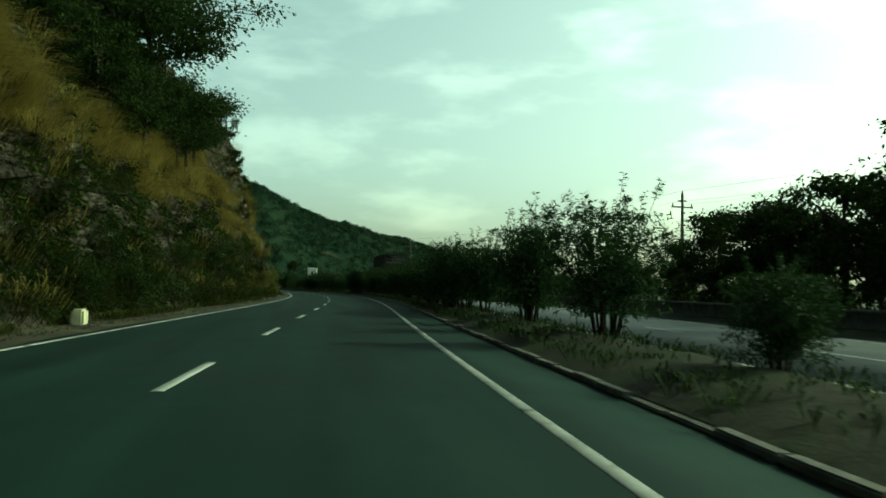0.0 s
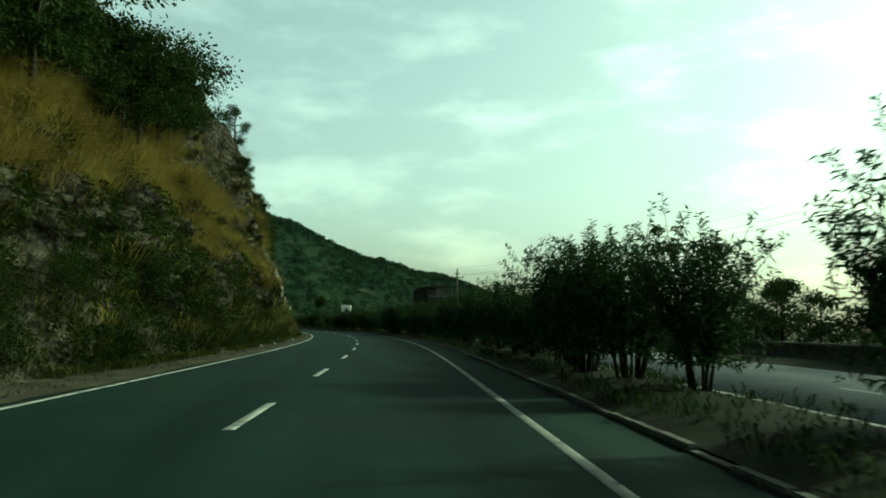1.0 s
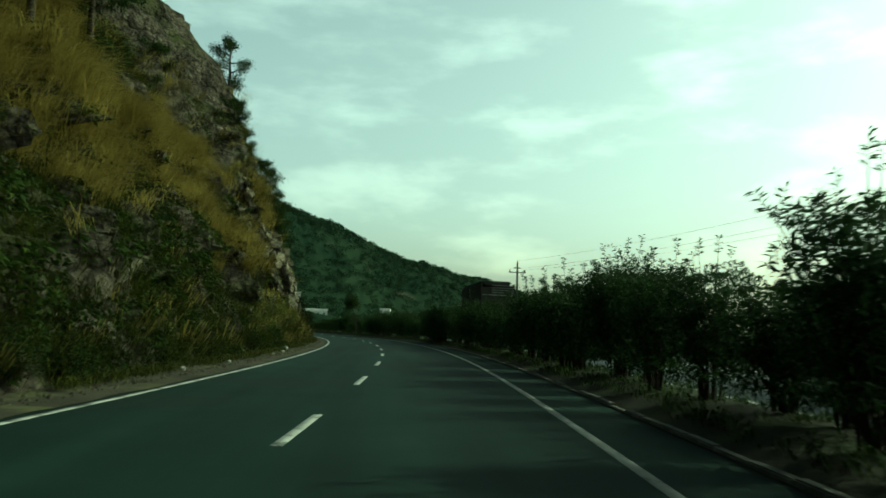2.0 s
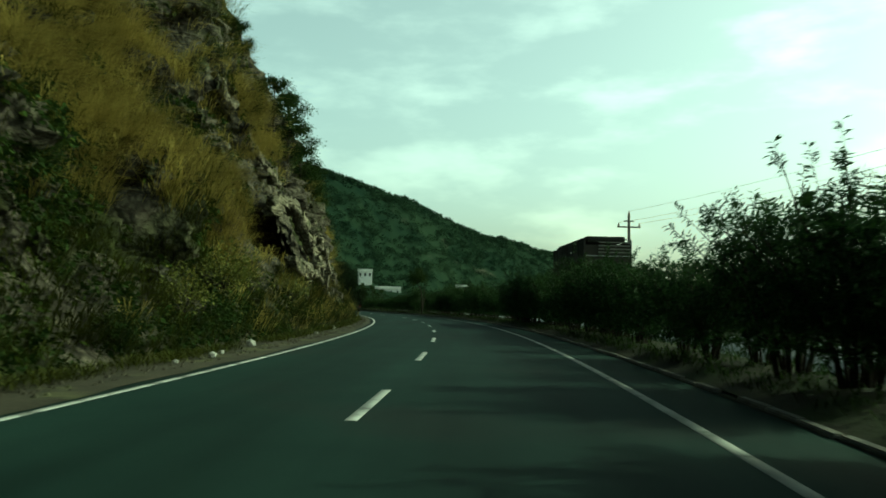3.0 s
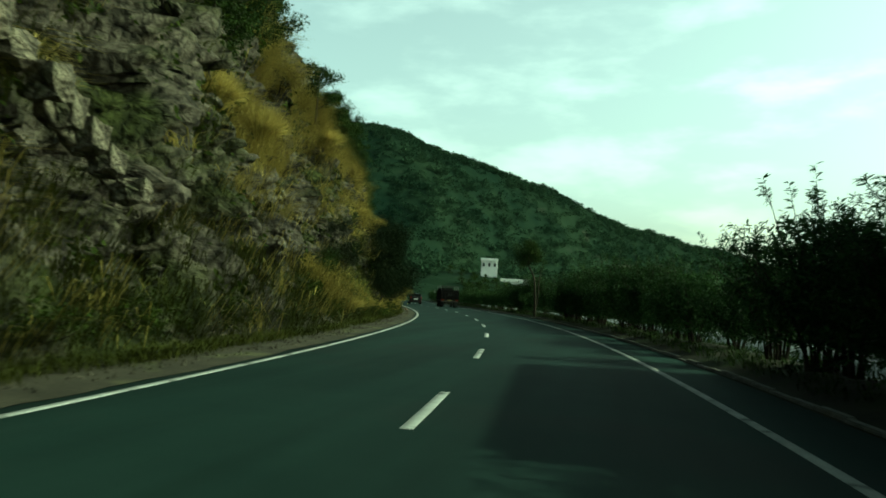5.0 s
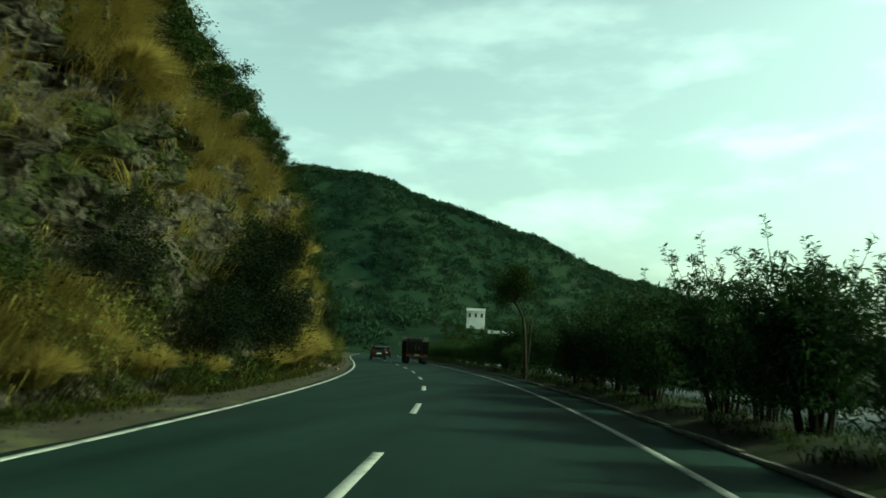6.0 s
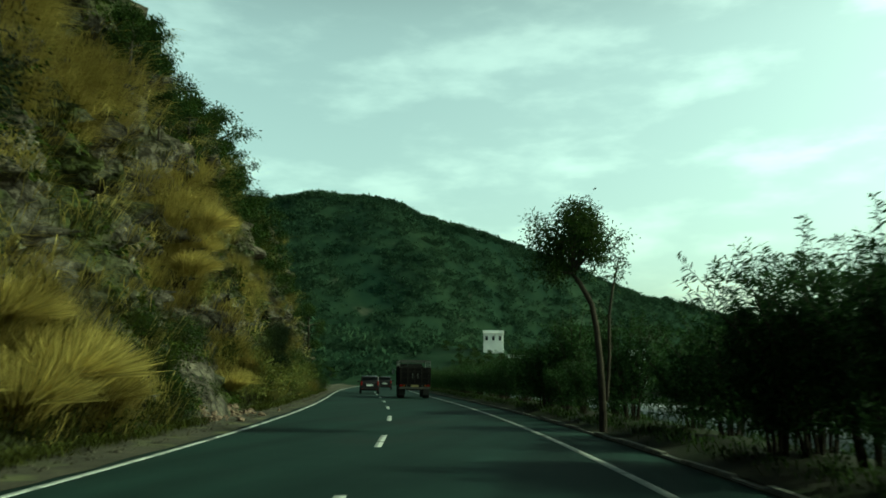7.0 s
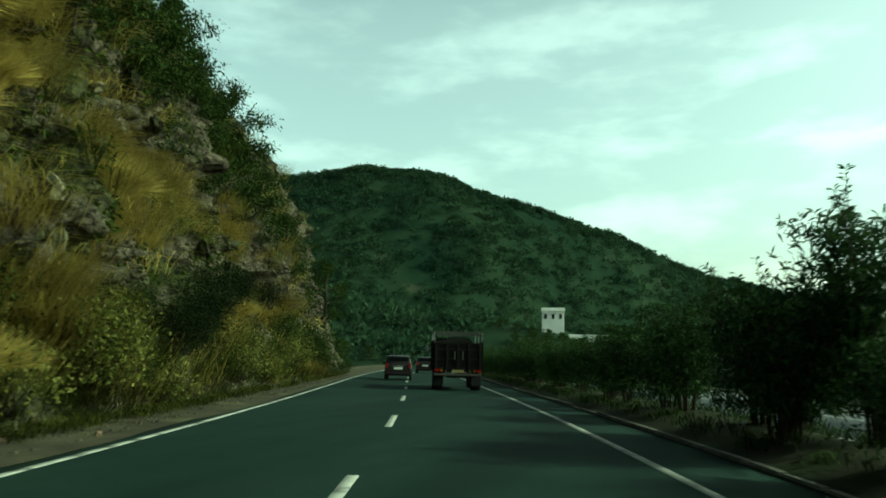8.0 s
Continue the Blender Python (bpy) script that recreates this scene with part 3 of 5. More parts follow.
lone = plant("median_tree", (mesh("trunk", *merge(wood), BARK, True), mesh("crown", *leaves(ends[pick] + ball, ball + rt.normal(size=(count, 3)) * 0.2 + np.array([0, 0, -0.1]), size, size * 0.42, rt, 0.1), LEAF)),
             "slim tree with crooked trunk and open crown in the median", "tree", "", stand(146.6, 1.38, 0.1, 0, 0.9))

# trees: on the cliff, across the road and in the valley
sorts = {"broad": (tree(1, 6.5, 2.6, 0.25, 5600, 0.21), "leafy dark green tree"), "tall": (tree(2, 9.0, 2.7, 0.18, 6000, 0.20), "tall dark green tree"),
         "flat": (tree(3, 6.5, 3.6, 0.45, 8600, 0.17, (1.0, 0), 0.55, twigs=9), "spreading tree with feathery foliage"),
         "round": (tree(6, 6.5, 2.7, 0.2, 950, 0.42, twigs=2), "bushy green tree"), "low": (tree(7, 5.0, 2.6, 0.12, 850, 0.42, twigs=2), "low spreading green tree")}
seeds = {}


def grow(sort, m, where, category="tree"):
    text = sorts[sort][1] + " " + where
    if sort not in seeds:
        seeds[sort] = plant("tree", sorts[sort][0], text, "tree", "", m)
        return seeds[sort]
    return put("tree", seeds[sort], m, text)


def on_cliff(s, z, sink=0.3):
    return stand(s, cliff_lat(s, z) - sink, z - 0.2, r.uniform(0, 360), 1.0)


for sort, s, z, size in [("broad", 66, 11, 0.9), ("broad", 70, 11.5, 0.9), ("broad", 73, 10.5, 0.8), ("broad", 76.5, 12, 0.9), ("broad", 40, 7.5, 1.3), ("broad", 44, 7.8, 1.3), ("broad", 36, 7.0, 1.2), ("flat", 51, 7.8, 1.2), ("flat", 54.5, 8.2, 1.2), ("flat", 57.5, 8.6, 1.0), ("broad", 48.5, 8.0, 1.0), ("broad", 53, 9.5, 1.0), ("broad", 60, 10, 0.8), ("broad", 85, 13.5, 0.8), ("broad", 88.5, 14.5, 0.85), ("broad", 92, 13.2, 0.85), ("broad", 95.5, 12.2, 0.85), ("broad", 82, 15.5, 0.9), ("tall", 90, 17, 0.8), ("flat", 44, 10.5, 1.25), ("flat", 50, 12.0, 1.2), ("broad", 37, 8.3, 1.1), ("broad", 41, 11, 1.2), ("tall", 33, 10, 0.9), ("flat", 40, 9.0, 1.5), ("flat", 46, 10, 1.5), ("broad", 38, 9.0, 1.4), ("broad", 43, 9.2, 1.3), ("broad", 34, 7.8, 1.3), ("flat", 35, 8.5, 1.4), ("broad", 36, 10, 1.2), ("broad", 45, 9.8, 1.25), ("broad", 48, 11.5, 1.2), ("broad", 31, 8.6, 1.1), ("broad", 183, 9.5, 1.05), ("tall", 189, 10, 0.95), ("broad", 187, 7.5, 0.95), ("tall", 178, 11.5, 1.0), ("broad", 176, 13, 1.1), ("tall", 152, 13, 0.95), ("broad", 159, 12.5, 1.1), ("broad", 161, 10.5, 0.9), ("broad", 56, 12.5, 1.0), ("flat", 61, 13, 0.9), ("broad", 26, 9, 1.1), ("tall", 20, 10, 1.0),
                          ("broad", 74, 13.5, 0.75), ("broad", 80, 14.5, 0.8), ("broad", 87, 14.8, 0.7), ("tall", 68, 14, 0.7),
                          ("broad", 108, 9.5, 0.85), ("broad", 113, 8.3, 0.9), ("broad", 117, 10.0, 0.95), ("tall", 121, 9.0, 0.7), ("broad", 104, 11.2, 0.8), ("broad", 111, 12, 0.9), ("broad", 125, 11, 0.7), ("broad", 100, 13, 0.7),
                          ("broad", 140, 12, 0.8), ("tall", 147, 11.5, 0.7), ("broad", 152, 11.8, 0.8), ("tall", 157, 10, 0.75), ("tall", 163, 9.3, 0.85), ("broad", 168, 8.2, 1.0), ("tall", 174, 7.5, 0.9), ("broad", 179, 6.5, 1.0),
                          ("tall", 184, 6.8, 0.95), ("broad", 189, 5.5, 1.1), ("tall", 194, 5, 1.0), ("broad", 199, 4, 1.1), ("tall", 205, 3, 1.1), ("broad", 171, 12, 0.9), ("tall", 181, 11, 0.9), ("broad", 190, 10, 1.0), ("tall", 199, 8.5, 1.0)]:
    size *= 0.95 if s < 62 else (0.74 if s < 165 else 1.12)
    grow(sort, on_cliff(s, z, 0.1 if s < 62 else 0.3 + 0.5 * size) @ Matrix.Scale(size, 4), "growing on the rocky slope")
for s, lat, z, sort, size in [(50, -13.0, 8.2, "broad", 1.1), (53.5, -13.2, 9.0, "broad", 1.15), (57, -13.7, 9.6, "broad", 1.1), (61, -14.6, 10.6, "broad", 1.15), (65, -15.4, 12.0, "broad", 1.2), (103, -12.9, 9.0, "broad", 0.9), (106.5, -12.5, 8.4, "broad", 0.9), (109.5, -12.3, 7.8, "broad", 0.85), (112.5, -12.2, 7.2, "broad", 0.8), (101, -13.6, 11.5, "broad", 0.9), (106, -13.4, 11.6, "broad", 0.95), (117, -13.0, 9.0, "broad", 0.8), (121, -13.2, 10.0, "broad", 0.85), (129, -12.6, 9.6, "broad", 0.72), (133, -12.5, 9.2, "broad", 0.75), (137, -12.6, 9.4, "broad", 0.75), (141, -12.9, 9.6, "broad", 0.8), (145, -13.2, 9.8, "broad", 0.85),
                                (152.6, -12.4, 11.0, "broad", 0.55), (156.8, -12.6, 10.0, "broad", 0.46), (160.2, -12.4, 9.9, "tall", 0.6), (162.6, -12.6, 10.2, "broad", 0.58), (165.6, -12.4, 9.4, "broad", 0.5), (168.6, -12.3, 9.4, "broad", 0.55), (155, -14.6, 11.8, "broad", 0.9), (159, -14.6, 12.2, "broad", 0.95), (163, -14.4, 11.6, "tall", 0.85), (167, -14.2, 11.0, "broad", 1.1), (171, -14.0, 10.2, "tall", 0.95), (175, -13.6, 9.4, "broad", 1.2), (179, -13.2, 8.4, "tall", 1.0), (184, -12.8, 7.0, "broad", 1.2)]:
    grow(sort, stand(s, lat, z, s * 67, size), "rooted in the rock face")
for s, lat, sort, size in [(25.5, 19.0, "tall", 1.45), (27.5, 19.6, "tall", 1.05), (30.2, 18.9, "broad", 1.35), (33, 20, "tall", 0.95), (36.2, 19.4, "broad", 1.25), (42.5, 19.5, "broad", 1.3), (39.5, 22.5, "tall", 1.0), (23, 21.5, "tall", 1.5), (29, 20.5, "tall", 1.0), (31.5, 22.5, "broad", 1.3), (34.5, 18.8, "tall", 0.95), (38.5, 20.5, "broad", 1.25), (41.0, 18.4, "tall", 0.92), (44, 22, "broad", 1.2), (48.5, 20, "tall", 0.9), (56, 19, "broad", 1.05), (20, 25, "tall", 1.5), (33.5, 18.3, "tall", 0.9), (30, 21, "tall", 1.0), (37, 20, "broad", 1.2), (46, 18.5, "broad", 1.2), (52, 22, "tall", 0.8), (60, 21, "broad", 1.0), (24, 23, "tall", 1.2), (42, 26, "tall", 0.9), (70, 24, "broad", 1.0)]:
    size *= 1.22 if s < 45 else 1.0
    grow(sort, stand(s, lat, -0.2, r.uniform(0, 360), size), "standing beyond the opposite carriageway")
for i in range(46):
    s = 18 + i * 6.2
    grow(["round", "low", "round", "low"][int(r.integers(0, 4))], stand(s + r.uniform(-2, 2), r.uniform(20, 34), -0.3, r.uniform(0, 360), r.uniform(0.45, 0.72)), "in scrub beyond the opposite carriageway")
for i in range(22):
    grow(["round", "low"][i % 2], stand(16 + i * 2.9 + r.uniform(-1, 1), r.uniform(17.8, 20.5), -0.3, r.uniform(0, 360), r.uniform(0.62, 0.95)), "behind the parapet of the opposite carriageway")
for i in range(70):
    s, lat = r.uniform(205, 300), r.uniform(-46, -10.5)
    grow(["round", "round", "round", "low"][int(r.integers(0, 4))], stand(s, lat, -0.2 + max(0, -lat - 14) * 0.12, r.uniform(0, 360), r.uniform(0.6, 1.0)), "on the wooded valley floor")
for i in range(34):
    s, lat = r.uniform(225, 330), r.uniform(5, 60)
    grow(["round", "low", "round"][int(r.integers(0, 3))], stand(s, max(lat, 15), -0.3, r.uniform(0, 360), r.uniform(0.5, 0.8)), "on the valley floor past the highway")

for x, y, size in [(-41, 304, 0.8), (-37.5, 303, 0.72), (-34, 303.5, 0.68), (-31, 302, 0.7), (-45, 306, 0.9), (-27, 300, 0.6), (-36, 299, 0.7)]:
    grow("low", pose(x, y, hill(x, y) - 0.2) @ Matrix.Scale(size, 4), "before the white house")

for x, y, top in [(-34.5, 287, 8.6), (-31.5, 285, 8.2), (-28.5, 287, 8.0), (-25.5, 284, 7.4), (-38, 288, 8.2), (-29.5, 268, 7.0), (-33, 270, 7.0)]:
    grow("round", pose(x, y, hill(x, y) - 0.2, 0, 0, x * 40) @ Matrix.Scale((top - hill(x, y)) / 5.9, 4), "before the white house")

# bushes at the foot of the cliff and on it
bushes = {"green": (bush(1, 0.95, 1.25, 1400, 0.09, FRESH), "green leafy bush"), "dark": (bush(2, 1.25, 1.7, 2300, 0.095, LEAF), "dense dark green bush"), "thicket": (bush(8, 1.9, 2.6, 9000, 0.085, SHADED_THICKET), "large dense thicket of shade-darkened green"), "sunny": (bush(9, 1.0, 1.1, 1500, 0.085, SUNNY), "yellow-green leafy bush"), "weed": (bush(3, 0.7, 0.8, 600, 0.09, FRESH), "low green weeds")}
grown = {}


def shrub(sort, m, where):
    text = bushes[sort][1] + " " + where
    if sort not in grown:
        grown[sort] = plant("bush", bushes[sort][0], text, "bush", "", m)
        return grown[sort]
    return put("bush", grown[sort], m, text)


# Dark bushes; those around s 130-140 also stand in for a shaded rock recess.
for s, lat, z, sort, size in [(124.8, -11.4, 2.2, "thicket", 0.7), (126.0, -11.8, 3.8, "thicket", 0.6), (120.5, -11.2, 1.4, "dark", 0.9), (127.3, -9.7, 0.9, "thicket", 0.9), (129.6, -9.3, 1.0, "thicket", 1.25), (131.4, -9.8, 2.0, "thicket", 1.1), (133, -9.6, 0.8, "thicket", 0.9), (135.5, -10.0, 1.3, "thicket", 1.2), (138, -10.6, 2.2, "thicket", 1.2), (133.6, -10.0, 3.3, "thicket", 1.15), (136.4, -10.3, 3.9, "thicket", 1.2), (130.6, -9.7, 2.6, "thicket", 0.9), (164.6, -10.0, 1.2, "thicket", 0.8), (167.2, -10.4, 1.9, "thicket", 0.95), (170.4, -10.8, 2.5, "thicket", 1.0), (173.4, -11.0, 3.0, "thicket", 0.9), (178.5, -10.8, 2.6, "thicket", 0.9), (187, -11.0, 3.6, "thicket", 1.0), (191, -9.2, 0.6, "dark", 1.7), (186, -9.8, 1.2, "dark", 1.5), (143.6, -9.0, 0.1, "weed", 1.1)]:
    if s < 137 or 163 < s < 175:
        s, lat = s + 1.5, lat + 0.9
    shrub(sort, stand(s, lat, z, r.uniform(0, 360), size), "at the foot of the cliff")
s = 2.0
while s < 215:
    z = r.uniform(0.05, 1.1)
    if 126 < s < 148 or (44 < s < 80 and z > 0.5):
        s += 1.2
        continue
    shrub("weed" if 80 < s < 126 else ["dark" if s < 80 else "green", "dark", "weed", "green"][int(r.integers(0, 4))], stand(s, cliff_lat(s, z) + r.uniform(-0.3, 0.35), z - 0.1, r.uniform(0, 360), r.uniform(0.55, 1.0)), "at the foot of the cliff")
    s += r.uniform(1.5, 2.9)
for i in range(96):
    s, z = 22 + i * 1.8 + r.uniform(-0.8, 0.8), r.uniform(0.5, 2.4)
    if not (150 < s < 157) and not (44 < s < 128) and not (126 < s < 148):
        shrub(["dark" if s < 80 else "green", "dark", "dark", "weed"][int(r.integers(0, 4))], stand(s, cliff_lat(s, z) + 0.1, z - 0.25, r.uniform(0, 360), r.uniform(0.7, 1.15)), "on the lower slope of the cutting")
for i in range(80):
    s, z = r.uniform(10, 205), r.uniform(1.5, 14)
    if not (82 < s < 128 and z < 7.2):
        shrub(["green", "dark", "weed"][int(r.integers(0, 3))], stand(s, cliff_lat(s, z) - 0.1, z - 0.2, r.uniform(0, 360), r.uniform(0.45, 1.05)), "clinging to the rock face")
for s, z, size in [(158, 0.6, 0.9), (160.5, 1.0, 1.1), (162.5, 1.5, 1.0), (164, 0.4, 0.8), (172, 0.7, 0.9), (174, 1.3, 1.1), (176, 0.6, 0.9), (180, 1.0, 1.0), (184, 1.2, 1.1), (188.5, 1.8, 1.1), (190, 3.0, 1.0), (122, 0.8, 0.9), (125, 1.2, 1.0), (72, 1.2, 0.9), (75, 1.9, 1.0), (79, 2.2, 0.9), (86, 1.6, 0.9), (170, 5.2, 1.0), (176, 5.8, 1.0), (160, 4.4, 1.0)]:
    shrub("sunny", stand(s, cliff_lat(s, z) + 0.5, z - 0.3, s * 50, size * 1.15), "at the foot of the cliff")
for i in range(9):
    s = 68 + i * 4.4 + r.uniform(-1.6, 1.6)
    shrub("dark", stand(s, -9.3 + r.uniform(-0.5, 0.3), r.uniform(-0.1, 0.2), r.uniform(0, 360), r.uniform(0.3, 0.75)), "at the foot of the cliff")
for s, z, sort, size in [(127.6, 0.3, "weed", 1.0), (129.4, 0.2, "dark", 0.6), (131.2, 0.3, "weed", 1.1), (133.0, 0.2, "green", 0.8), (134.8, 0.3, "weed", 1.1), (136.2, 0.2, "green", 0.7), (149.2, 1.4, "green", 0.9), (150.4, 2.4, "dark", 0.9), (151.8, 1.6, "weed", 1.1), (153.0, 2.6, "green", 0.9), (154.6, 1.9, "weed", 1.0), (156.2, 2.2, "dark", 0.9), (148.2, 0.4, "dark", 0.8), (157.4, 1.0, "green", 0.8)]:
    shrub(sort, stand(s, cliff_lat(s, z) + 0.1, z - 0.15, s * 40, size), "growing over the broken foot of the slope")
for i in range(36):
    shrub("dark", stand(8 + i * 5.5 + r.uniform(-1, 1), r.uniform(17.6, 20), -0.2, r.uniform(0, 360), r.uniform(0.9, 1.5)), "beyond the opposite carriageway")


# ---- grass on the cliff ----
STRAW_PATCHES = [  # centre along the road, height, half length, half height
    (20, 7.0, 8, 2.0), (38, 7.0, 7, 2.0), (50, 8.2, 6, 2.4), (57, 7.0, 5, 2.3), (64, 8.6, 6, 2.6), (60, 12, 7, 2.4), (78, 10.5, 5, 2.0), (90, 9.5, 4, 1.6), (116, 6.2, 3, 1.4), (131, 9.6, 4, 1.7), (138, 8.2, 2.4, 1.6), (74, 6.0, 5, 2.2), (82, 4.2, 3.5, 2.0), (121, 10, 4, 1.4),
    (70, 7.2, 5, 2.4), (122, 1.2, 4, 0.8), (142.5, 1.3, 2.6, 1.5), (148.5, 10.0, 4.5, 2.2), (158.6, 6.2, 2.4, 2.6), (161, 8.0, 2.6, 1.5), (172, 6.4, 3, 1.4), (166.5, 5.2, 2.5, 1.3), (175, 2.2, 2.6, 1.0), (184, 7.0, 2.6, 1.5), (189, 3.4, 3, 1.3), (161, 1.6, 3, 1.0)]


def straw_share(s, z):
    best = 0.015 if s < 82 and z < 5.5 else 0.05
    for cs_, cz_, ls, lz in STRAW_PATCHES:
        d = ((s - cs_) / ls) ** 2 + ((z - cz_) / lz) ** 2
        best = max(best, 1.25 - 0.75 * d)
    if 87 < s < 100 and 2.5 < z < 7.3:
        best = 0.01
    return min(1.0, best)


def tufts(name, mat, count, share, height, label, seed, each, width):
    q = np.random.default_rng(seed)
    at, lean, tall = [], [], []
    while len(at) < count:
        s = q.uniform(-6, 200)
        z = 16.5 * q.uniform() ** 1.25 + 0.1
        if (149 < s < 157.5 and z < 2.0) or (127 < s < 138 and z < 4.2 and q.uniform() < 0.45):
            continue
        patch = 0.5 + 0.9 * noise.noise((s / 5.5, z / 3.0, seed * 1.3))
        if q.uniform() > share(s, z) * min(1.0, max(0.0, patch * 1.6 + (0.5 if share(s, z) > 0.5 else 0))):
            continue
        at.append(road(s, cliff_lat(s, z) - 0.05, z - 0.05))
        a = heading(s) + q.normal() * 0.75
        lean.append((math.cos(a), math.sin(a), 0))
        tall.append(height * q.uniform(0.6, 1.25))
    n = each
    at = np.repeat(np.array(at), n, 0) + q.normal(size=(count * n, 3)) * np.array([0.22, 0.22, 0.12])
    lean = np.repeat(np.array(lean), n, 0) + q.normal(size=(count * n, 3)) * np.array([0.55, 0.55, 0])
    tall = np.repeat(np.array(tall), n) * q.uniform(0.5, 1.2, count * n)
    v, f = blades(at, lean, tall, width, q)
    return tagged(new(name, mesh(name, v, f, mat)), label, "grass", kind="stuff")


tufts("dry_grass", STRAW, 10000, straw_share, 1.2, "tall golden dry grass hanging over the rock face", 2, 34, 0.024)
tufts("green_grass", OLIVE, 7500, lambda s, z: 0.03 if (86 < s < 101 and 2.5 < z < 7.2) or (112 < s < 127 and z > 2.3) else (0.95 if z < 2.8 else (0.6 if s < 84 else 0.25)), 0.85, "yellow-green grass along the foot of the cliff", 3, 22, 0.028)

# golden tussocks: fine blades that rise and spread from one root
def tussock(seed, radius, height, count=1500):
    q = np.random.default_rng(seed)
    a = q.uniform(0, 2 * np.pi, count)
    out = np.stack([np.cos(a), np.sin(a), 0 * a], -1)
    root = out * (radius * 0.3 * q.uniform(0, 1, count) ** 0.5)[:, None]
    spread, rise = q.uniform(0, 1, count) ** 0.6, q.uniform(0.55, 1.05, count)
    tip = root + out * (radius * spread)[:, None] + np.array([0, 0, 1.0]) * (height * rise * (1 - 0.5 * spread ** 2))[:, None]
    mid = root * 0.6 + tip * 0.4 + np.array([0, 0, 1.0]) * (height * 0.16 * spread)[:, None]
    side = unit(np.cross(tip - root, q.normal(size=(count, 3)))) * 0.011
    return mesh("blades", np.stack([root, mid + side, tip, mid - side], 1).reshape(-1, 3), np.arange(count * 4).reshape(-1, 4), STRAW)


clumps = [tussock(60 + i, 0.85 + 0.1 * i, 1.25 - 0.1 * i) for i in range(3)]
r = np.random.default_rng(41)
for s, z, size in [(141.0, 0.5, 1.3), (142.4, 0.9, 1.5), (143.6, 0.5, 1.2), (142.0, 2.0, 1.2), (144.6, 1.4, 1.1), (121.4, 0.5, 0.8), (123.5, 0.8, 0.9), (125.6, 0.5, 0.8), (129.0, 0.4, 0.7), (136.8, 0.4, 0.9), (138.6, 0.8, 1.1), (157.8, 0.8, 1.0), (159.0, 5.2, 1.2), (158.2, 6.8, 1.3), (159.6, 7.8, 1.2), (161.0, 6.3, 1.1), (164.6, 5.6, 1.2), (166.2, 5.2, 1.3), (175.0, 2.0, 1.1), (176.4, 2.6, 1.2), (184.0, 7.0, 1.2), (189.0, 3.2, 1.3), (131.0, 8.8, 1.3), (133.4, 8.2, 1.2), (136.0, 7.4, 1.2), (138.0, 6.6, 1.1), (113.0, 6.6, 1.1), (115.4, 6.0, 1.2), (118.0, 6.8, 1.1)]:
    ob = tagged(new("grass_tussock", clumps[int(r.integers(0, 3))]), "golden dry grass tussock rooted in the rocky slope", "grass tussock", "tussocks of the slope")
    ob.matrix_basis = stand(s, cliff_lat(s, z) + 0.15, z - 0.1, r.uniform(0, 360), size)

# creepers on the rock
q = np.random.default_rng(21)
at, way = [], []
while len(at) < 64000:
    s, z = q.uniform(5, 200), q.uniform(0.4, 14)
    if noise.noise((s / 2.6, z / 3.4, 6.6)) + 0.5 * noise.noise((s / 0.9, z / 1.3, 2.6)) < (-0.22 if s < 84 and z < 9 else 0.08) or (86.5 < s < 100 and 2.4 < z < 7.2) or (104 < s < 128 and 1.5 < z < 7 and q.uniform() < 0.75):
        continue
    at.append(road(s, cliff_lat(s, z) + q.uniform(0, 0.22), z))
    a = heading(s)
    way.append((math.cos(a) + q.normal() * 0.6, math.sin(a) + q.normal() * 0.6, -0.3 + q.normal() * 0.5))
v, f = leaves(np.array(at), np.array(way), q.uniform(0.10, 0.24, len(at)), q.uniform(0.06, 0.12, len(at)), q, 0.2)
tagged(new("creepers", mesh("creepers", v, f, FRESH)), "green creepers and small leaves over the rock face", "creepers", kind="stuff")

q = np.random.default_rng(27)
at, way = [], []
while len(at) < 46000:
    s, z = q.uniform(4, 86), q.uniform(0.2, 9.0)
    if noise.noise((s / 3.4, z / 2.6, 1.6)) + 0.5 * noise.noise((s / 0.8, z / 0.9, 7.6)) < -0.12 + 0.5 * (straw_share(s, z) > 0.7) + 0.05 * max(0.0, z - 5.0):
        continue
    at.append(road(s, cliff_lat(s, z) + q.uniform(0, 0.35), z))
    a = heading(s)
    way.append((math.cos(a) + q.normal() * 0.6, math.sin(a) + q.normal() * 0.6, -0.2 + q.normal() * 0.5))
v, f = leaves(np.array(at), np.array(way), q.uniform(0.10, 0.22, len(at)), q.uniform(0.06, 0.12, len(at)), q, 0.2)
tagged(new("dark_creepers", mesh("dark_creepers", v, f, LEAF)), "dark leafy creepers matted over the lower slope", "creepers", kind="stuff")

q = np.random.default_rng(9)
count = 3600
s, lat = q.uniform(2, 240, count), q.uniform(1.55, 4.1, count)
n = 10
at = np.repeat(road(s, lat, 0.12), n, 0) + q.normal(size=(count * n, 3)) * np.array([0.12, 0.12, 0.02])
v, f = blades(at, q.normal(size=(count * n, 3)) * np.array([1, 1, 0]), q.uniform(0.15, 0.5, count * n), 0.03, q)
tagged(new("median_grass", mesh("median_grass", v, f, LEAF)), "short rough grass under the median shrubs", "grass", kind="stuff")

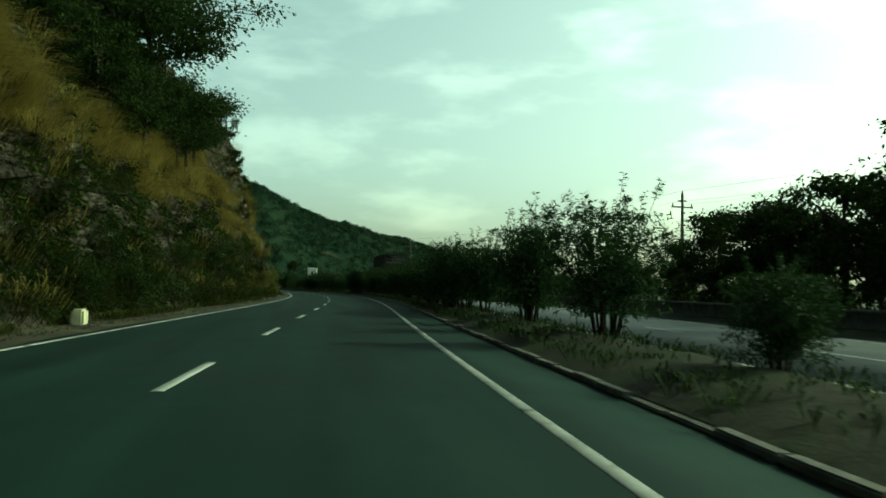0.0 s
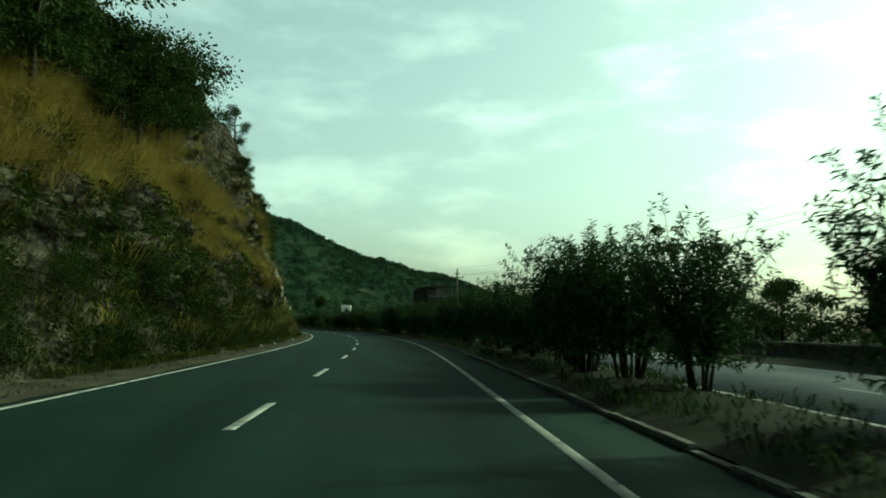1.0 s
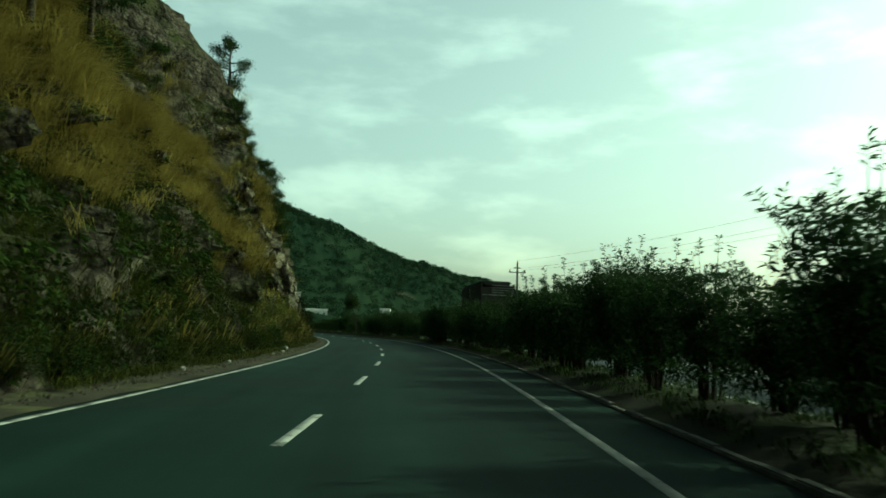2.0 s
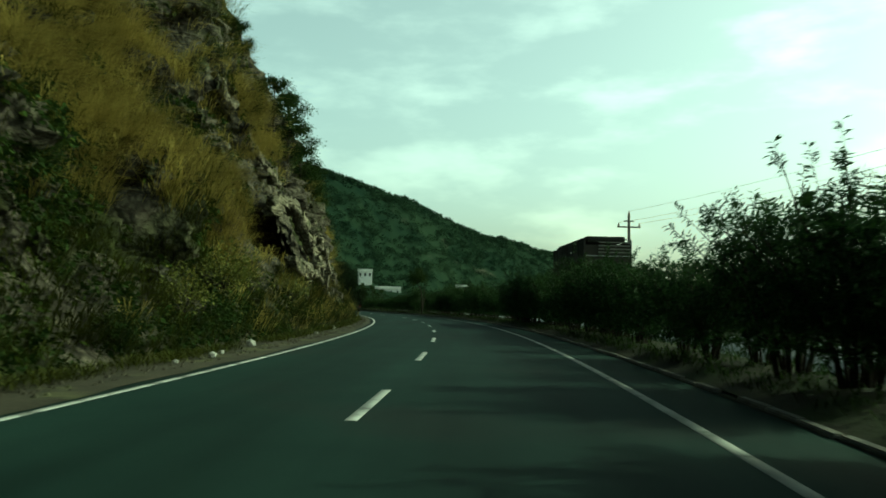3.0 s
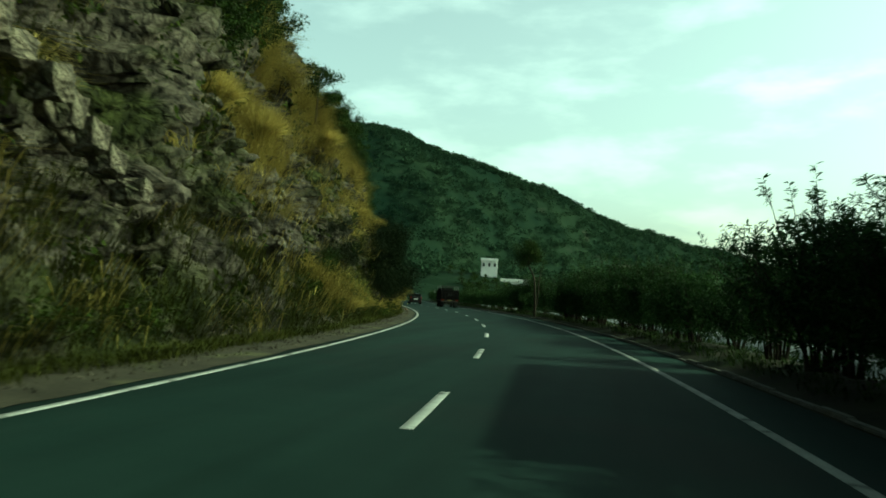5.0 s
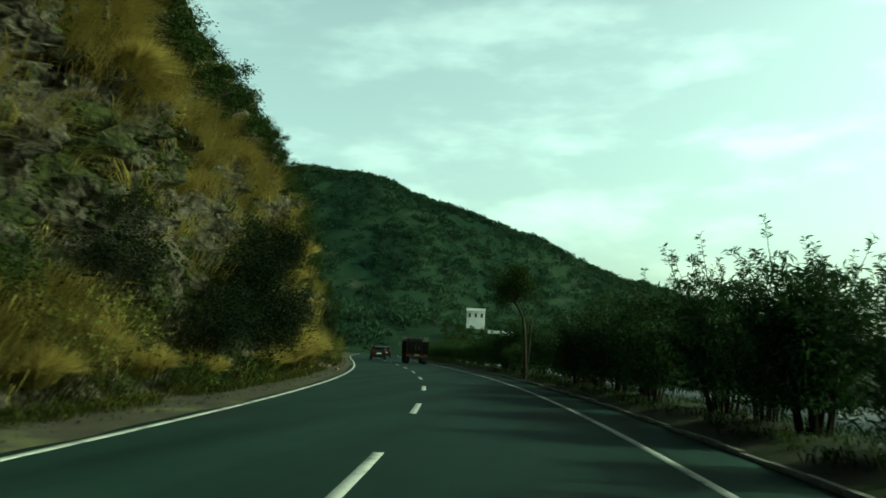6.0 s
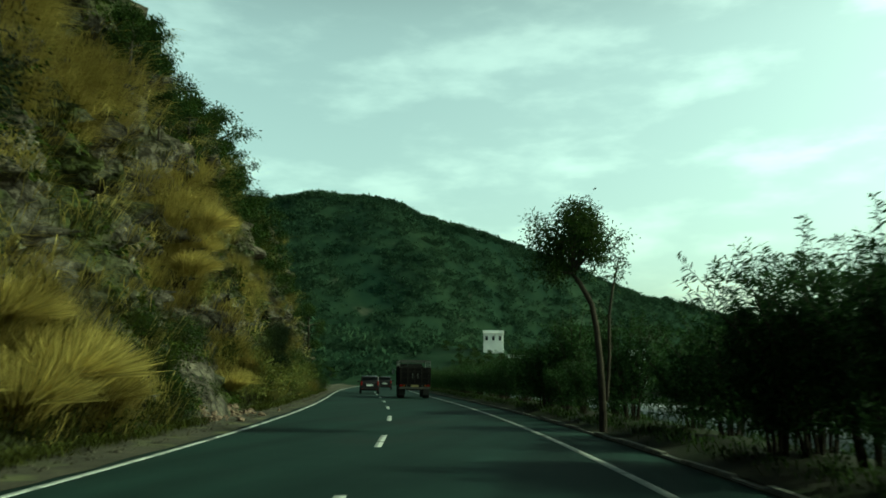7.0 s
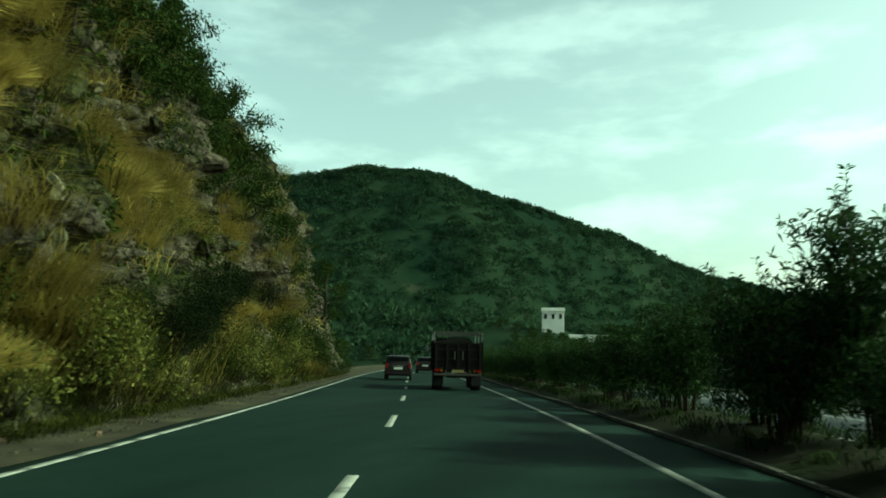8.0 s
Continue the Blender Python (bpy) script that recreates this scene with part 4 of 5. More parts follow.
# low grass along the edge of the shoulder
q = np.random.default_rng(19)
count = 5200
s, lat = q.uniform(0, 205, count), -8.35 - np.abs(q.normal(size=count)) * 0.7
keep = np.array([noise.noise((a / 3.0, b, 5.5)) > -0.25 and not 149.5 < a < 157 for a, b in zip(s, lat)])
s, lat = s[keep], lat[keep]
n = 12
at = np.repeat(road(s, lat, 0.02 + np.maximum(0, -lat - 9.0) * 0.5), n, 0) + q.normal(size=(len(s) * n, 3)) * np.array([0.1, 0.1, 0.01])
v, f = blades(at, q.normal(size=(len(at), 3)) * np.array([1, 1, 0]), q.uniform(0.12, 0.45, len(at)), 0.022, q)
tagged(new("verge_grass", mesh("verge_grass", v, f, OLIVE)), "low olive grass at the edge of the shoulder", "grass", kind="stuff")

# ---- woods of the far hill ----
q = np.random.default_rng(4)
at, size = [], []
while len(at) < 9000:
    x = q.uniform(-270, 340)
    ridge = float(np.interp(x, RIDGE_X, RIDGE_Y))
    y = ridge + 10 - (24 * q.uniform() if q.uniform() < 0.13 else 330 * q.uniform() ** 1.15)
    z = hill(x, y)
    if z < 0.3 or y < 222 or (-48 < x < -18 and 262 < y < 318):
        continue
    if noise.noise((x / 26, y / 40, 8.8)) + 0.5 * noise.noise((x / 9, y / 12, 3.8)) < -0.22 and q.uniform() < 0.6 and y < ridge - 3:
        continue
    at.append((x, y, z))
    size.append(q.uniform(0.8, 2.6) if y > ridge - 8 else q.uniform(1.4, 3.4))
at, size = np.array(at), np.array(size)
n = 44
# loose crowns: leaf clumps over an uneven ball, set on the slope
ball = unit(q.normal(size=(len(at) * n, 3)))
ball[:, 2] = np.abs(ball[:, 2]) * 0.95 - 0.2
reach = np.repeat(size, n) * q.uniform(0.45, 1.1, len(ball))
spot = np.repeat(at + np.array([0, 0, 0.6]), n, 0) + ball * reach[:, None] * np.array([1, 1, 1.05])
big = np.repeat(size, n) * q.uniform(0.3, 0.6, len(spot))
v, f = leaves(spot, ball + q.normal(size=spot.shape) * 0.7, big, big * 0.62, q)
tagged(new("hill_woods", mesh("hill_woods", v, f, HAZY_FOREST)), "scrubby green trees covering the far hill", "woods", kind="stuff")


# ---- stones and kerbs ----
def angular(seed, stretch=(1, 1, 1), amount=0.35, mat=None, level=2):
    """A broken stone about a metre across."""
    bm = bmesh.new()
    bmesh.ops.create_icosphere(bm, subdivisions=level, radius=0.5)
    for v in bm.verts:
        p = v.co.copy()
        cut = noise.voronoi(p * 2.1 + Vector((seed * 3.3, 0, 0)))[0][0]
        v.co = Vector([c * k for c, k in zip(p * (1 + amount * noise.noise(p * 2.3 + Vector((seed, seed * 2, 0))) - amount * 0.8 * cut), stretch)])
    me = bpy.data.meshes.new("stone")
    bm.to_mesh(me)
    bm.free()
    me.materials.append(mat or STONE)
    return me


r = np.random.default_rng(31)
arch = tagged(new("rock_arch"), "pale weathered stone ledge round a dark hollow in the cliff", "rock ledge")
arch.matrix_basis = stand(93, -11.5, 4.5)
back = arch.matrix_basis.inverted()


def set_stone(name, data, parent, inverse, s, z, size, out=0.0, tilt=25):
    ob = child(name, data, parent)
    ob.matrix_basis = inverse @ stand(s, cliff_lat(s, z) + out, z) @ pose(0, 0, 0, r.uniform(-tilt, tilt), r.uniform(-tilt, tilt), r.uniform(0, 40)) @ Matrix.Diagonal((*size, 1))
    return ob


def ledge(name, path, radii, out, rows=46, sides=12):
    """An uneven band of stone along a line of (s, z) on the cliff."""
    path = np.array(path, float)
    step = np.concatenate([[0], np.cumsum(np.hypot(*np.diff(path, axis=0).T))])
    u = np.linspace(0, step[-1], rows)
    line = np.stack([np.interp(u, step, path[:, k]) for k in (0, 1)], -1)
    rad = np.interp(u, step, radii)
    v = []
    for i, (s, z) in enumerate(line):
        t = line[min(i + 2, rows - 1)] - line[max(i - 2, 0)]
        t = t / np.linalg.norm(t)
        side = np.array([-t[1], t[0]])
        base = float(np.interp(z, PROFILE_Z, PROFILE_L)) + out
        block = noise.cell((u[i] * 0.9 + out * 7, out * 3.1, 0.5))
        for k in range(sides):
            a = 2 * math.pi * (k + 0.5) / sides
            square = 1 / max(abs(math.cos(a)), abs(math.sin(a))) ** 0.8
            spot = noise.voronoi((s * 1.9, z * 1.9, math.sin(a) * 1.2 + out))[1][0]
            w = rad[i] * square * (0.5 + 0.32 * block + 0.36 * noise.cell(spot * 41.7))
            if i in (0, rows - 1):
                w *= 0.1
            v.append(road(s + side[0] * math.cos(a) * w, base + math.sin(a) * w * 0.75, z + side[1] * math.cos(a) * w))
    v = np.array(v)
    f = [[i * sides + k, i * sides + (k + 1) % sides, (i + 1) * sides + (k + 1) % sides, (i + 1) * sides + k] for i in range(rows - 1) for k in range(sides)]
    v = np.concatenate([v, np.ones((len(v), 1))], 1) @ np.array(back).T
    return child(name, mesh(name, v[:, :3], np.array(f), STONE), arch)


ledge("lintel", [(86.5, 5.3), (87.2, 5.6), (88.7, 5.8), (90.0, 6.05), (91.6, 6.15), (92.9, 6.1), (94.2, 5.8)], [0.28, 0.34, 0.34, 0.35, 0.35, 0.35, 0.28], 0.6, 56)
ledge("jamb", [(93.8, 5.9), (94.6, 5.2), (95.2, 4.7), (94.9, 4.1)], [0.35, 0.48, 0.5, 0.35], 0.55, 26)
ledge("jamb", [(96.9, 4.9), (96.5, 4.1), (96.6, 3.3), (97.1, 2.5), (98.2, 1.6)], [0.2, 0.48, 0.54, 0.5, 0.3], 0.4, 34)
ledge("jamb", [(98.2, 4.6), (98.6, 3.8), (99.0, 2.9)], [0.2, 0.3, 0.2], 0.1, 22)
ledge("jamb", [(100.3, 5.2), (102.0, 4.5), (103.6, 3.6), (104.6, 2.7)], [0.2, 0.34, 0.36, 0.2], 0.1, 26)
ledge("sill", [(87.4, 3.1), (88.6, 2.85), (90.0, 2.5)], [0.25, 0.42, 0.25], 0.45, 26)
ledge("sill", [(90.0, 3.1), (91.2, 2.85), (93.3, 2.6)], [0.25, 0.4, 0.25], 0.45, 26)
ledge("rib", [(89.4, 8.6), (90.4, 7.7), (91.6, 7.5), (93.4, 7.2)], [0.3, 0.45, 0.4, 0.25], 0.15, 30)
ledge("rib", [(84.8, 12.6), (85.6, 10.8), (86.8, 9.2), (88.6, 8.0)], [0.3, 0.55, 0.55, 0.3], 0.1, 34)


def broken_block(seed):
    """An angular block of broken stone, about a metre across."""
    bm = bmesh.new()
    bmesh.ops.create_cube(bm, size=1)
    bmesh.ops.subdivide_edges(bm, edges=bm.edges[:], cuts=1, use_grid_fill=True)
    for v in bm.verts:
        v.co += Vector([0.17 * noise.noise(v.co * 2.2 + Vector((seed * 5.1, k * 9.7, 0))) * 2 for k in range(3)])
        v.co *= 0.86 if v.co.length > 0.75 else 1.0
    me = bpy.data.meshes.new("stone")
    bm.to_mesh(me)
    bm.free()
    me.materials.append(STONE)
    return me


blocks = [broken_block(i) for i in range(5)]
for path, reach, tall in [([(86.6, 5.2), (87.6, 5.65), (89.2, 5.95), (90.6, 6.15), (92.0, 6.2), (93.4, 6.05), (94.3, 5.7)], 1.05, 0.62), ([(94.2, 5.6), (94.8, 5.0), (95.2, 4.5)], 0.8, 0.7), ([(96.6, 4.6), (96.6, 3.7), (96.8, 2.9), (97.6, 2.1)], 0.75, 0.8), ([(98.4, 4.3), (98.8, 3.3)], 0.5, 0.7), ([(100.8, 4.9), (102.2, 4.4), (103.4, 3.7), (104.3, 2.9)], 0.6, 0.7), ([(87.6, 3.05), (88.8, 2.8), (89.8, 2.5)], 0.95, 0.5), ([(90.4, 3.0), (91.6, 2.75), (93.0, 2.6)], 0.95, 0.5)]:
    path = np.array(path)
    for u in np.arange(0, len(path) - 1 + 0.01, 0.5):
        s, z = np.interp(u, np.arange(len(path)), path[:, 0]), np.interp(u, np.arange(len(path)), path[:, 1])
        ob = child("stone", blocks[int(r.integers(0, 5))], arch)
        ob.matrix_basis = back @ stand(s + r.normal() * 0.08, float(np.interp(z, PROFILE_Z, PROFILE_L)) + 0.42 + r.uniform(-0.15, 0.1), z + r.normal() * 0.06) @ pose(0, 0, 0, r.uniform(-14, 14), r.uniform(-12, 12), r.uniform(-15, 15)) @ Matrix.Diagonal((0.6 * r.uniform(0.8, 1.2), reach * r.uniform(0.65, 1.1), tall * r.uniform(0.55, 0.95), 1))
cliff = bpy.data.objects["cliff"]
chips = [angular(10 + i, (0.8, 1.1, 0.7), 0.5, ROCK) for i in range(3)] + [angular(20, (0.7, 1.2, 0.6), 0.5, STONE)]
for i in range(190):
    s, z = r.choice([r.uniform(64, 86), r.uniform(101, 136), r.uniform(136, 190)]), r.uniform(1.2, 10)
    set_stone("boulder", chips[int(r.integers(0, 4))], cliff, Matrix(), float(s), z, np.array([r.uniform(0.5, 1.1), r.uniform(0.5, 1.5), r.uniform(0.35, 0.9)]), 0.05, 40)
for s, z, size in [(161.2, 2.6, 1.5), (162.4, 3.4, 1.7), (161.8, 4.3, 1.4), (163.2, 2.5, 1.2), (160.4, 3.6, 1.2), (86.5, 8.6, 1.4), (85.2, 10.5, 1.5), (153.9, 5.4, 1.6), (154.5, 6.5, 1.3), (153.3, 7.1, 1.0), (154.8, 4.4, 1.1)]:
    set_stone("boulder", chips[3], cliff, Matrix(), s, z, np.array([size * 0.9, size, size]), -0.3, 30)
pile = tagged(new("rubble_pile"), "heap of broken reddish stones fallen beside the road", "rubble")
pile.matrix_basis = stand(153.0, -9.2, 0)
back = pile.matrix_basis.inverted()
RUBBLE = material("reddish_stone", (0.055, 0.038, 0.028), (0.18, 0.128, 0.094), 1.5, 8, 0.9, 0.6)
bits = [angular(30 + i, (1, 1, 0.7), 0.4, RUBBLE, 1) for i in range(4)]
for i in range(290):
    s, lat = 153.4 + r.normal() * 2.5, -9.3 + r.normal() * 0.5
    size = r.uniform(0.07, 0.2) if r.uniform() < 0.8 else r.uniform(0.2, 0.32)
    ob = child("stone", bits[int(r.integers(0, 4))], pile)
    ob.matrix_basis = back @ stand(s, lat, size * 0.25 + max(0, -lat - 8.9) * 0.7) @ pose(0, 0, 0, r.uniform(-40, 40), r.uniform(-40, 40), r.uniform(0, 360)) @ Matrix.Scale(size, 4)
WHITEWASH = material("whitewash", (0.2, 0.19, 0.17), (0.4, 0.385, 0.35), 3, 20, 0.9, 0.4)
marks = [angular(40 + i, (1, 1, 0.8), 0.3, WHITEWASH, 1) for i in range(2)]
for s, lat, size in [(70.6, -8.15, 0.24), (68.9, -8.3, 0.16), (71.8, -8.35, 0.2), (75.2, -8.6, 0.34), (84.4, -8.4, 0.22), (90.5, -8.5, 0.3), (97.0, -8.5, 0.3), (60.5, -8.3, 0.2), (56.0, -8.4, 0.22), (103, -8.7, 0.28)]:
    ob = tagged(new("pale_stone", marks[int(r.integers(0, 2))]), "pale loose stone lying on the dirt shoulder", "stone", "stones of the shoulder")
    ob.matrix_basis = stand(s, lat, size * 0.28, r.uniform(0, 360), size)
block = bmesh.new()
bmesh.ops.create_cube(block, size=1)
bmesh.ops.scale(block, vec=(0.3, 0.6, 0.42), verts=block.verts)
bmesh.ops.bevel(block, geom=block.edges[:], offset=0.05, segments=2, affect="EDGES")
me = bpy.data.meshes.new("marker_block")
block.to_mesh(me)
block.free()
me.materials.append(material("cream_paint", (0.38, 0.36, 0.22), (0.62, 0.60, 0.40), 4, 25, 0.8, 0.3))
ob = tagged(new("marker_block", me), "cream painted concrete block beside the shoulder", "marker")
ob.matrix_basis = stand(19.7, -8.5, 0.2, 8)

# gravel of the shoulder
q = np.random.default_rng(12)
count = 3000
s, lat, size = q.uniform(5, 200, count), -7.8 - np.abs(q.normal(size=count)) * 0.75, q.uniform(0.02, 0.07, count)
corner = np.array([[1, 0, -0.3], [-0.5, 0.87, -0.3], [-0.5, -0.87, -0.3], [0.1, 0.05, 0.7]])
turn = q.uniform(0, 6.28, count)
c4 = np.stack([corner[None, :, 0] * np.cos(turn)[:, None] - corner[None, :, 1] * np.sin(turn)[:, None], corner[None, :, 0] * np.sin(turn)[:, None] + corner[None, :, 1] * np.cos(turn)[:, None], np.broadcast_to(corner[None, :, 2], (count, 4))], -1)
v = road(s, lat, 0.03 + np.maximum(0, -lat - 8.6) * 0.1)[:, None, :] + c4 * size[:, None, None]
f = (np.arange(count)[:, None, None] * 4 + np.array([[0, 1, 3], [1, 2, 3], [2, 0, 3]])[None]).reshape(-1, 3)
tagged(new("gravel", mesh("gravel", v.reshape(-1, 3), f, DIRT)), "loose gravel on the dirt shoulder", "gravel", kind="stuff")


# ---- box and wheel helpers ----
def boxes(name, items, mat, bevel=0.02):
    """One mesh of bevelled boxes: (centre, size) each."""
    bm = bmesh.new()
    for centre, size in items:
        made = bmesh.ops.create_cube(bm, size=1)["verts"]
        for v in made:
            v.co = Vector([c + k * w for c, k, w in zip(centre, v.co, size)])
    if bevel:
        bmesh.ops.bevel(bm, geom=bm.edges[:], offset=bevel, segments=2, affect="EDGES", clamp_overlap=True)
    me = bpy.data.meshes.new(name)
    bm.to_mesh(me)
    bm.free()
    me.materials.append(mat)
    return me


def ring(name, radius, inner, width, mat, sides=28):
    """A wheel's tyre or rim round the x axis."""
    section = [(inner, -width / 2), (radius - 0.03, -width / 2), (radius, -width / 2 + 0.03), (radius, width / 2 - 0.03), (radius - 0.03, width / 2), (inner, width / 2)]
    a = np.linspace(0, 2 * np.pi, sides, endpoint=False)
    v = np.array([[x, rad * math.cos(t), rad * math.sin(t)] for t in a for rad, x in section])
    n = len(section)
    f = [[i * n + j, i * n + (j + 1) % n, ((i + 1) % sides) * n + (j + 1) % n, ((i + 1) % sides) * n + j] for i in range(sides) for j in range(n)]
    return mesh(name, v, np.array(f), mat, True)


PLAIN = {}


def plain(name, colour, rough=0.5, metal=0.0, vary=0.15):
    if name not in PLAIN:
        PLAIN[name] = material(name, tuple(c * (1 - vary) for c in colour), tuple(c * (1 + vary) for c in colour), 3, 30, rough, 0.05, metal, bump_distance=0.005)
    return PLAIN[name]


RUBBER, STEEL, CHROME = plain("rubber", (0.02, 0.02, 0.02), 0.9), plain("grey_steel", (0.22, 0.22, 0.22), 0.5, 0.6), plain("bright_metal", (0.6, 0.6, 0.6), 0.25, 1.0)
RED = plain("red_lens", (0.14, 0.008, 0.007), 0.25)
AMBER = plain("amber_lens", (0.15, 0.05, 0.008), 0.25)
PLATE = plain("plate_yellow", (0.2, 0.17, 0.08), 0.5)
GLASS = plain("dark_glass", (0.012, 0.015, 0.016), 0.06)


def wheel(parent, x, y, radius, width):
    tyre = child("wheel", ring("tyre", radius, radius * 0.6, width, RUBBER), parent)
    tyre.location = (x, y, radius)
    child("rim", ring("rim", radius * 0.62, radius * 0.12, width * 0.7, STEEL), tyre, "grey steel rim")


# kerb between road and median
kerb = tagged(new("kerb", mesh("kerb", *strip(-10, 252, [(1.20, -0.15), (1.21, 0.015), (1.40, 0.015), (1.41, -0.15)]), SOIL)), "low concrete kerb along the median", "kerb", kind="structure")
stone = boxes("kerb_stone", [((0, 0, 0.03), (0.14, 0.97, 0.14))], KERB, 0.018)
r = np.random.default_rng(77)
for i in range(250):
    s = -4 + i
    ob = child("kerb_stone", stone, kerb)
    ob.matrix_basis = stand(s + 0.5, 1.30 + r.normal() * 0.012, -0.03 + r.normal() * 0.012 - (0.03 if r.uniform() < 0.15 else 0), r.normal() * 0.9)

# parapet beyond the opposite carriageway
tagged(new("parapet", mesh("parapet", *strip(-50, 320, [(16.4, -0.2), (16.4, 0.62), (16.36, 0.63), (16.36, 0.75), (16.84, 0.75), (16.84, 0.63), (16.8, 0.62), (16.8, -0.2)], 2.0), PARAPET)), "low concrete parapet along the far roadside", "parapet", kind="structure")


# ---- vehicles ----
def small_truck(m):
    """An open-bodied lorry seen from behind, with a slatted tailgate and a rack over the body."""
    truck = tagged(new("lorry"), "dark maroon open-bodied lorry with slatted tailgate in the lane", "lorry")
    truck.matrix_basis = m
    paint, wood_paint = plain("maroon_paint", (0.0032, 0.0026, 0.0024), 0.8), plain("dark_body_paint", (0.008, 0.007, 0.006), 0.7)
    child("chassis", boxes("chassis", [((-0.38, 2.6, 0.62), (0.12, 5.2, 0.18)), ((0.38, 2.6, 0.62), (0.12, 5.2, 0.18)), ((0, 0.9, 0.58), (0.9, 0.14, 0.14)), ((0, 2.6, 0.6), (0.8, 0.1, 0.1))], RUBBER, 0.01), truck)
    child("floor", boxes("floor", [((0, 1.75, 0.82), (2.08, 3.5, 0.12))], wood_paint, 0.01), truck)
    for x in (-1.0, 1.0):
        side = child("side_panel", boxes("side_panel", [((x, 1.75, 1.42), (0.05, 3.5, 1.1))] + [((x * 1.03, y, 1.45), (0.05, 0.08, 1.25)) for y in (0.04, 0.75, 1.5, 2.25, 3.0, 3.46)], paint, 0.008), truck)
        child("top_rail", boxes("top_rail", [((x, 1.75, 2.42), (0.05, 3.5, 0.05))] + [((x, y, 2.2), (0.04, 0.04, 0.45)) for y in (0.03, 1.7, 3.4)], STEEL, 0.008), truck)
    gate = child("tailgate", boxes("tailgate", [((0, 0.0, 1.42), (1.98, 0.05, 1.1))], paint, 0.008), truck)
    for x in (-0.92, -0.46, 0.0, 0.46, 0.92):
        child("upright", boxes("upright", [((x, -0.045, 1.42), (0.07, 0.05, 1.12))], wood_paint, 0.006), gate)
    for z in (0.92, 1.3, 1.7, 1.95):
        child("slat", boxes("slat", [((0, -0.035, z), (1.96, 0.03, 0.06))], wood_paint, 0.006), gate)
    for x in (-0.14, 0.2):
        child("latch", boxes("latch", [((x, -0.085, 1.45), (0.05, 0.03, 0.34))], plain("pale_paint", (0.06, 0.06, 0.055), 0.5), 0.005), gate)
    child("rear_rack", boxes("rear_rack", [((0, 0.02, 2.42), (2.04, 0.05, 0.05)), ((0, 0.02, 2.28), (2.04, 0.04, 0.04)), ((0, 1.7, 2.42), (2.04, 0.05, 0.05)), ((0, 3.4, 2.42), (2.04, 0.05, 0.05))], plain("rail_metal", (0.05, 0.05, 0.047), 0.5), 0.008), truck, "pale metal rails over the body")
    child("load", boxes("load", [((-0.4, 1.6, 1.75), (1.1, 2.6, 0.6)), ((0.45, 1.4, 1.7), (0.95, 2.2, 0.5)), ((0.1, 2.3, 2.1), (1.2, 1.2, 0.3))], plain("dark_tarpaulin", (0.012, 0.012, 0.011), 0.8), 0.14), truck)
    child("bumper", boxes("bumper", [((0, -0.05, 0.66), (2.0, 0.08, 0.1)), ((-0.5, 0.05, 0.75), (0.06, 0.2, 0.2)), ((0.5, 0.05, 0.75), (0.06, 0.2, 0.2))], plain("worn_white", (0.06, 0.057, 0.05), 0.6), 0.012), truck, "worn pale bumper bar")
    for x in (-0.88, 0.88):
        lamp = child("tail_lamp", boxes("tail_lamp", [((x, -0.08, 0.82), (0.2, 0.06, 0.11))], RED, 0.012), truck)
        child("indicator", boxes("indicator", [((x * 0.78, -0.08, 0.82), (0.1, 0.06, 0.11))], AMBER, 0.012), lamp)
        child("mudflap", boxes("mudflap", [((x * 0.9, 0.35, 0.42), (0.42, 0.02, 0.44))], RUBBER, 0.004), truck)
        child("mirror", boxes("mirror", [((x * 1.36, 4.9, 1.75), (0.16, 0.06, 0.34)), ((x * 1.2, 4.9, 1.9), (0.3, 0.03, 0.03))], STEEL, 0.01), truck)
        wheel(truck, x * 0.93, 1.05, 0.42, 0.42)
        wheel(truck, x * 0.93, 4.35, 0.42, 0.24)
    child("number_plate", boxes("number_plate", [((0.0, -0.1, 0.8), (0.5, 0.02, 0.12))], PLATE, 0.004), truck, "yellowish plate with plain dark bars")
    cab = child("cab", boxes("cab", [((0, 4.45, 1.35), (1.9, 1.6, 1.3)), ((0, 4.4, 2.1), (1.75, 1.3, 0.35))], paint, 0.1), truck)
    child("rear_window", boxes("rear_window", [((0, 3.64, 1.75), (1.2, 0.02, 0.4))], GLASS, 0.005), cab)
    return truck


def sweep(name, sections, mat, smooth=True):
    """A closed body from cross-sections of equal length, capped at both ends."""
    n = len(sections[0])
    v = np.array([p for sec in sections for p in sec])
    f = [[i * n + j, i * n + (j + 1) % n, (i + 1) * n + (j + 1) % n, (i + 1) * n + j] for i in range(len(sections) - 1) for j in range(n)]
    me = bpy.data.meshes.new(name)
    me.from_pydata(v.tolist(), [], f + [list(range(n))[::-1], [(len(sections) - 1) * n + j for j in range(n)]])
    me.update()
    if smooth:
        me.polygons.foreach_set("use_smooth", np.ones(len(me.polygons), dtype=bool))
        me.set_sharp_from_angle(angle=radians(38))
    me.materials.append(mat)
    return me


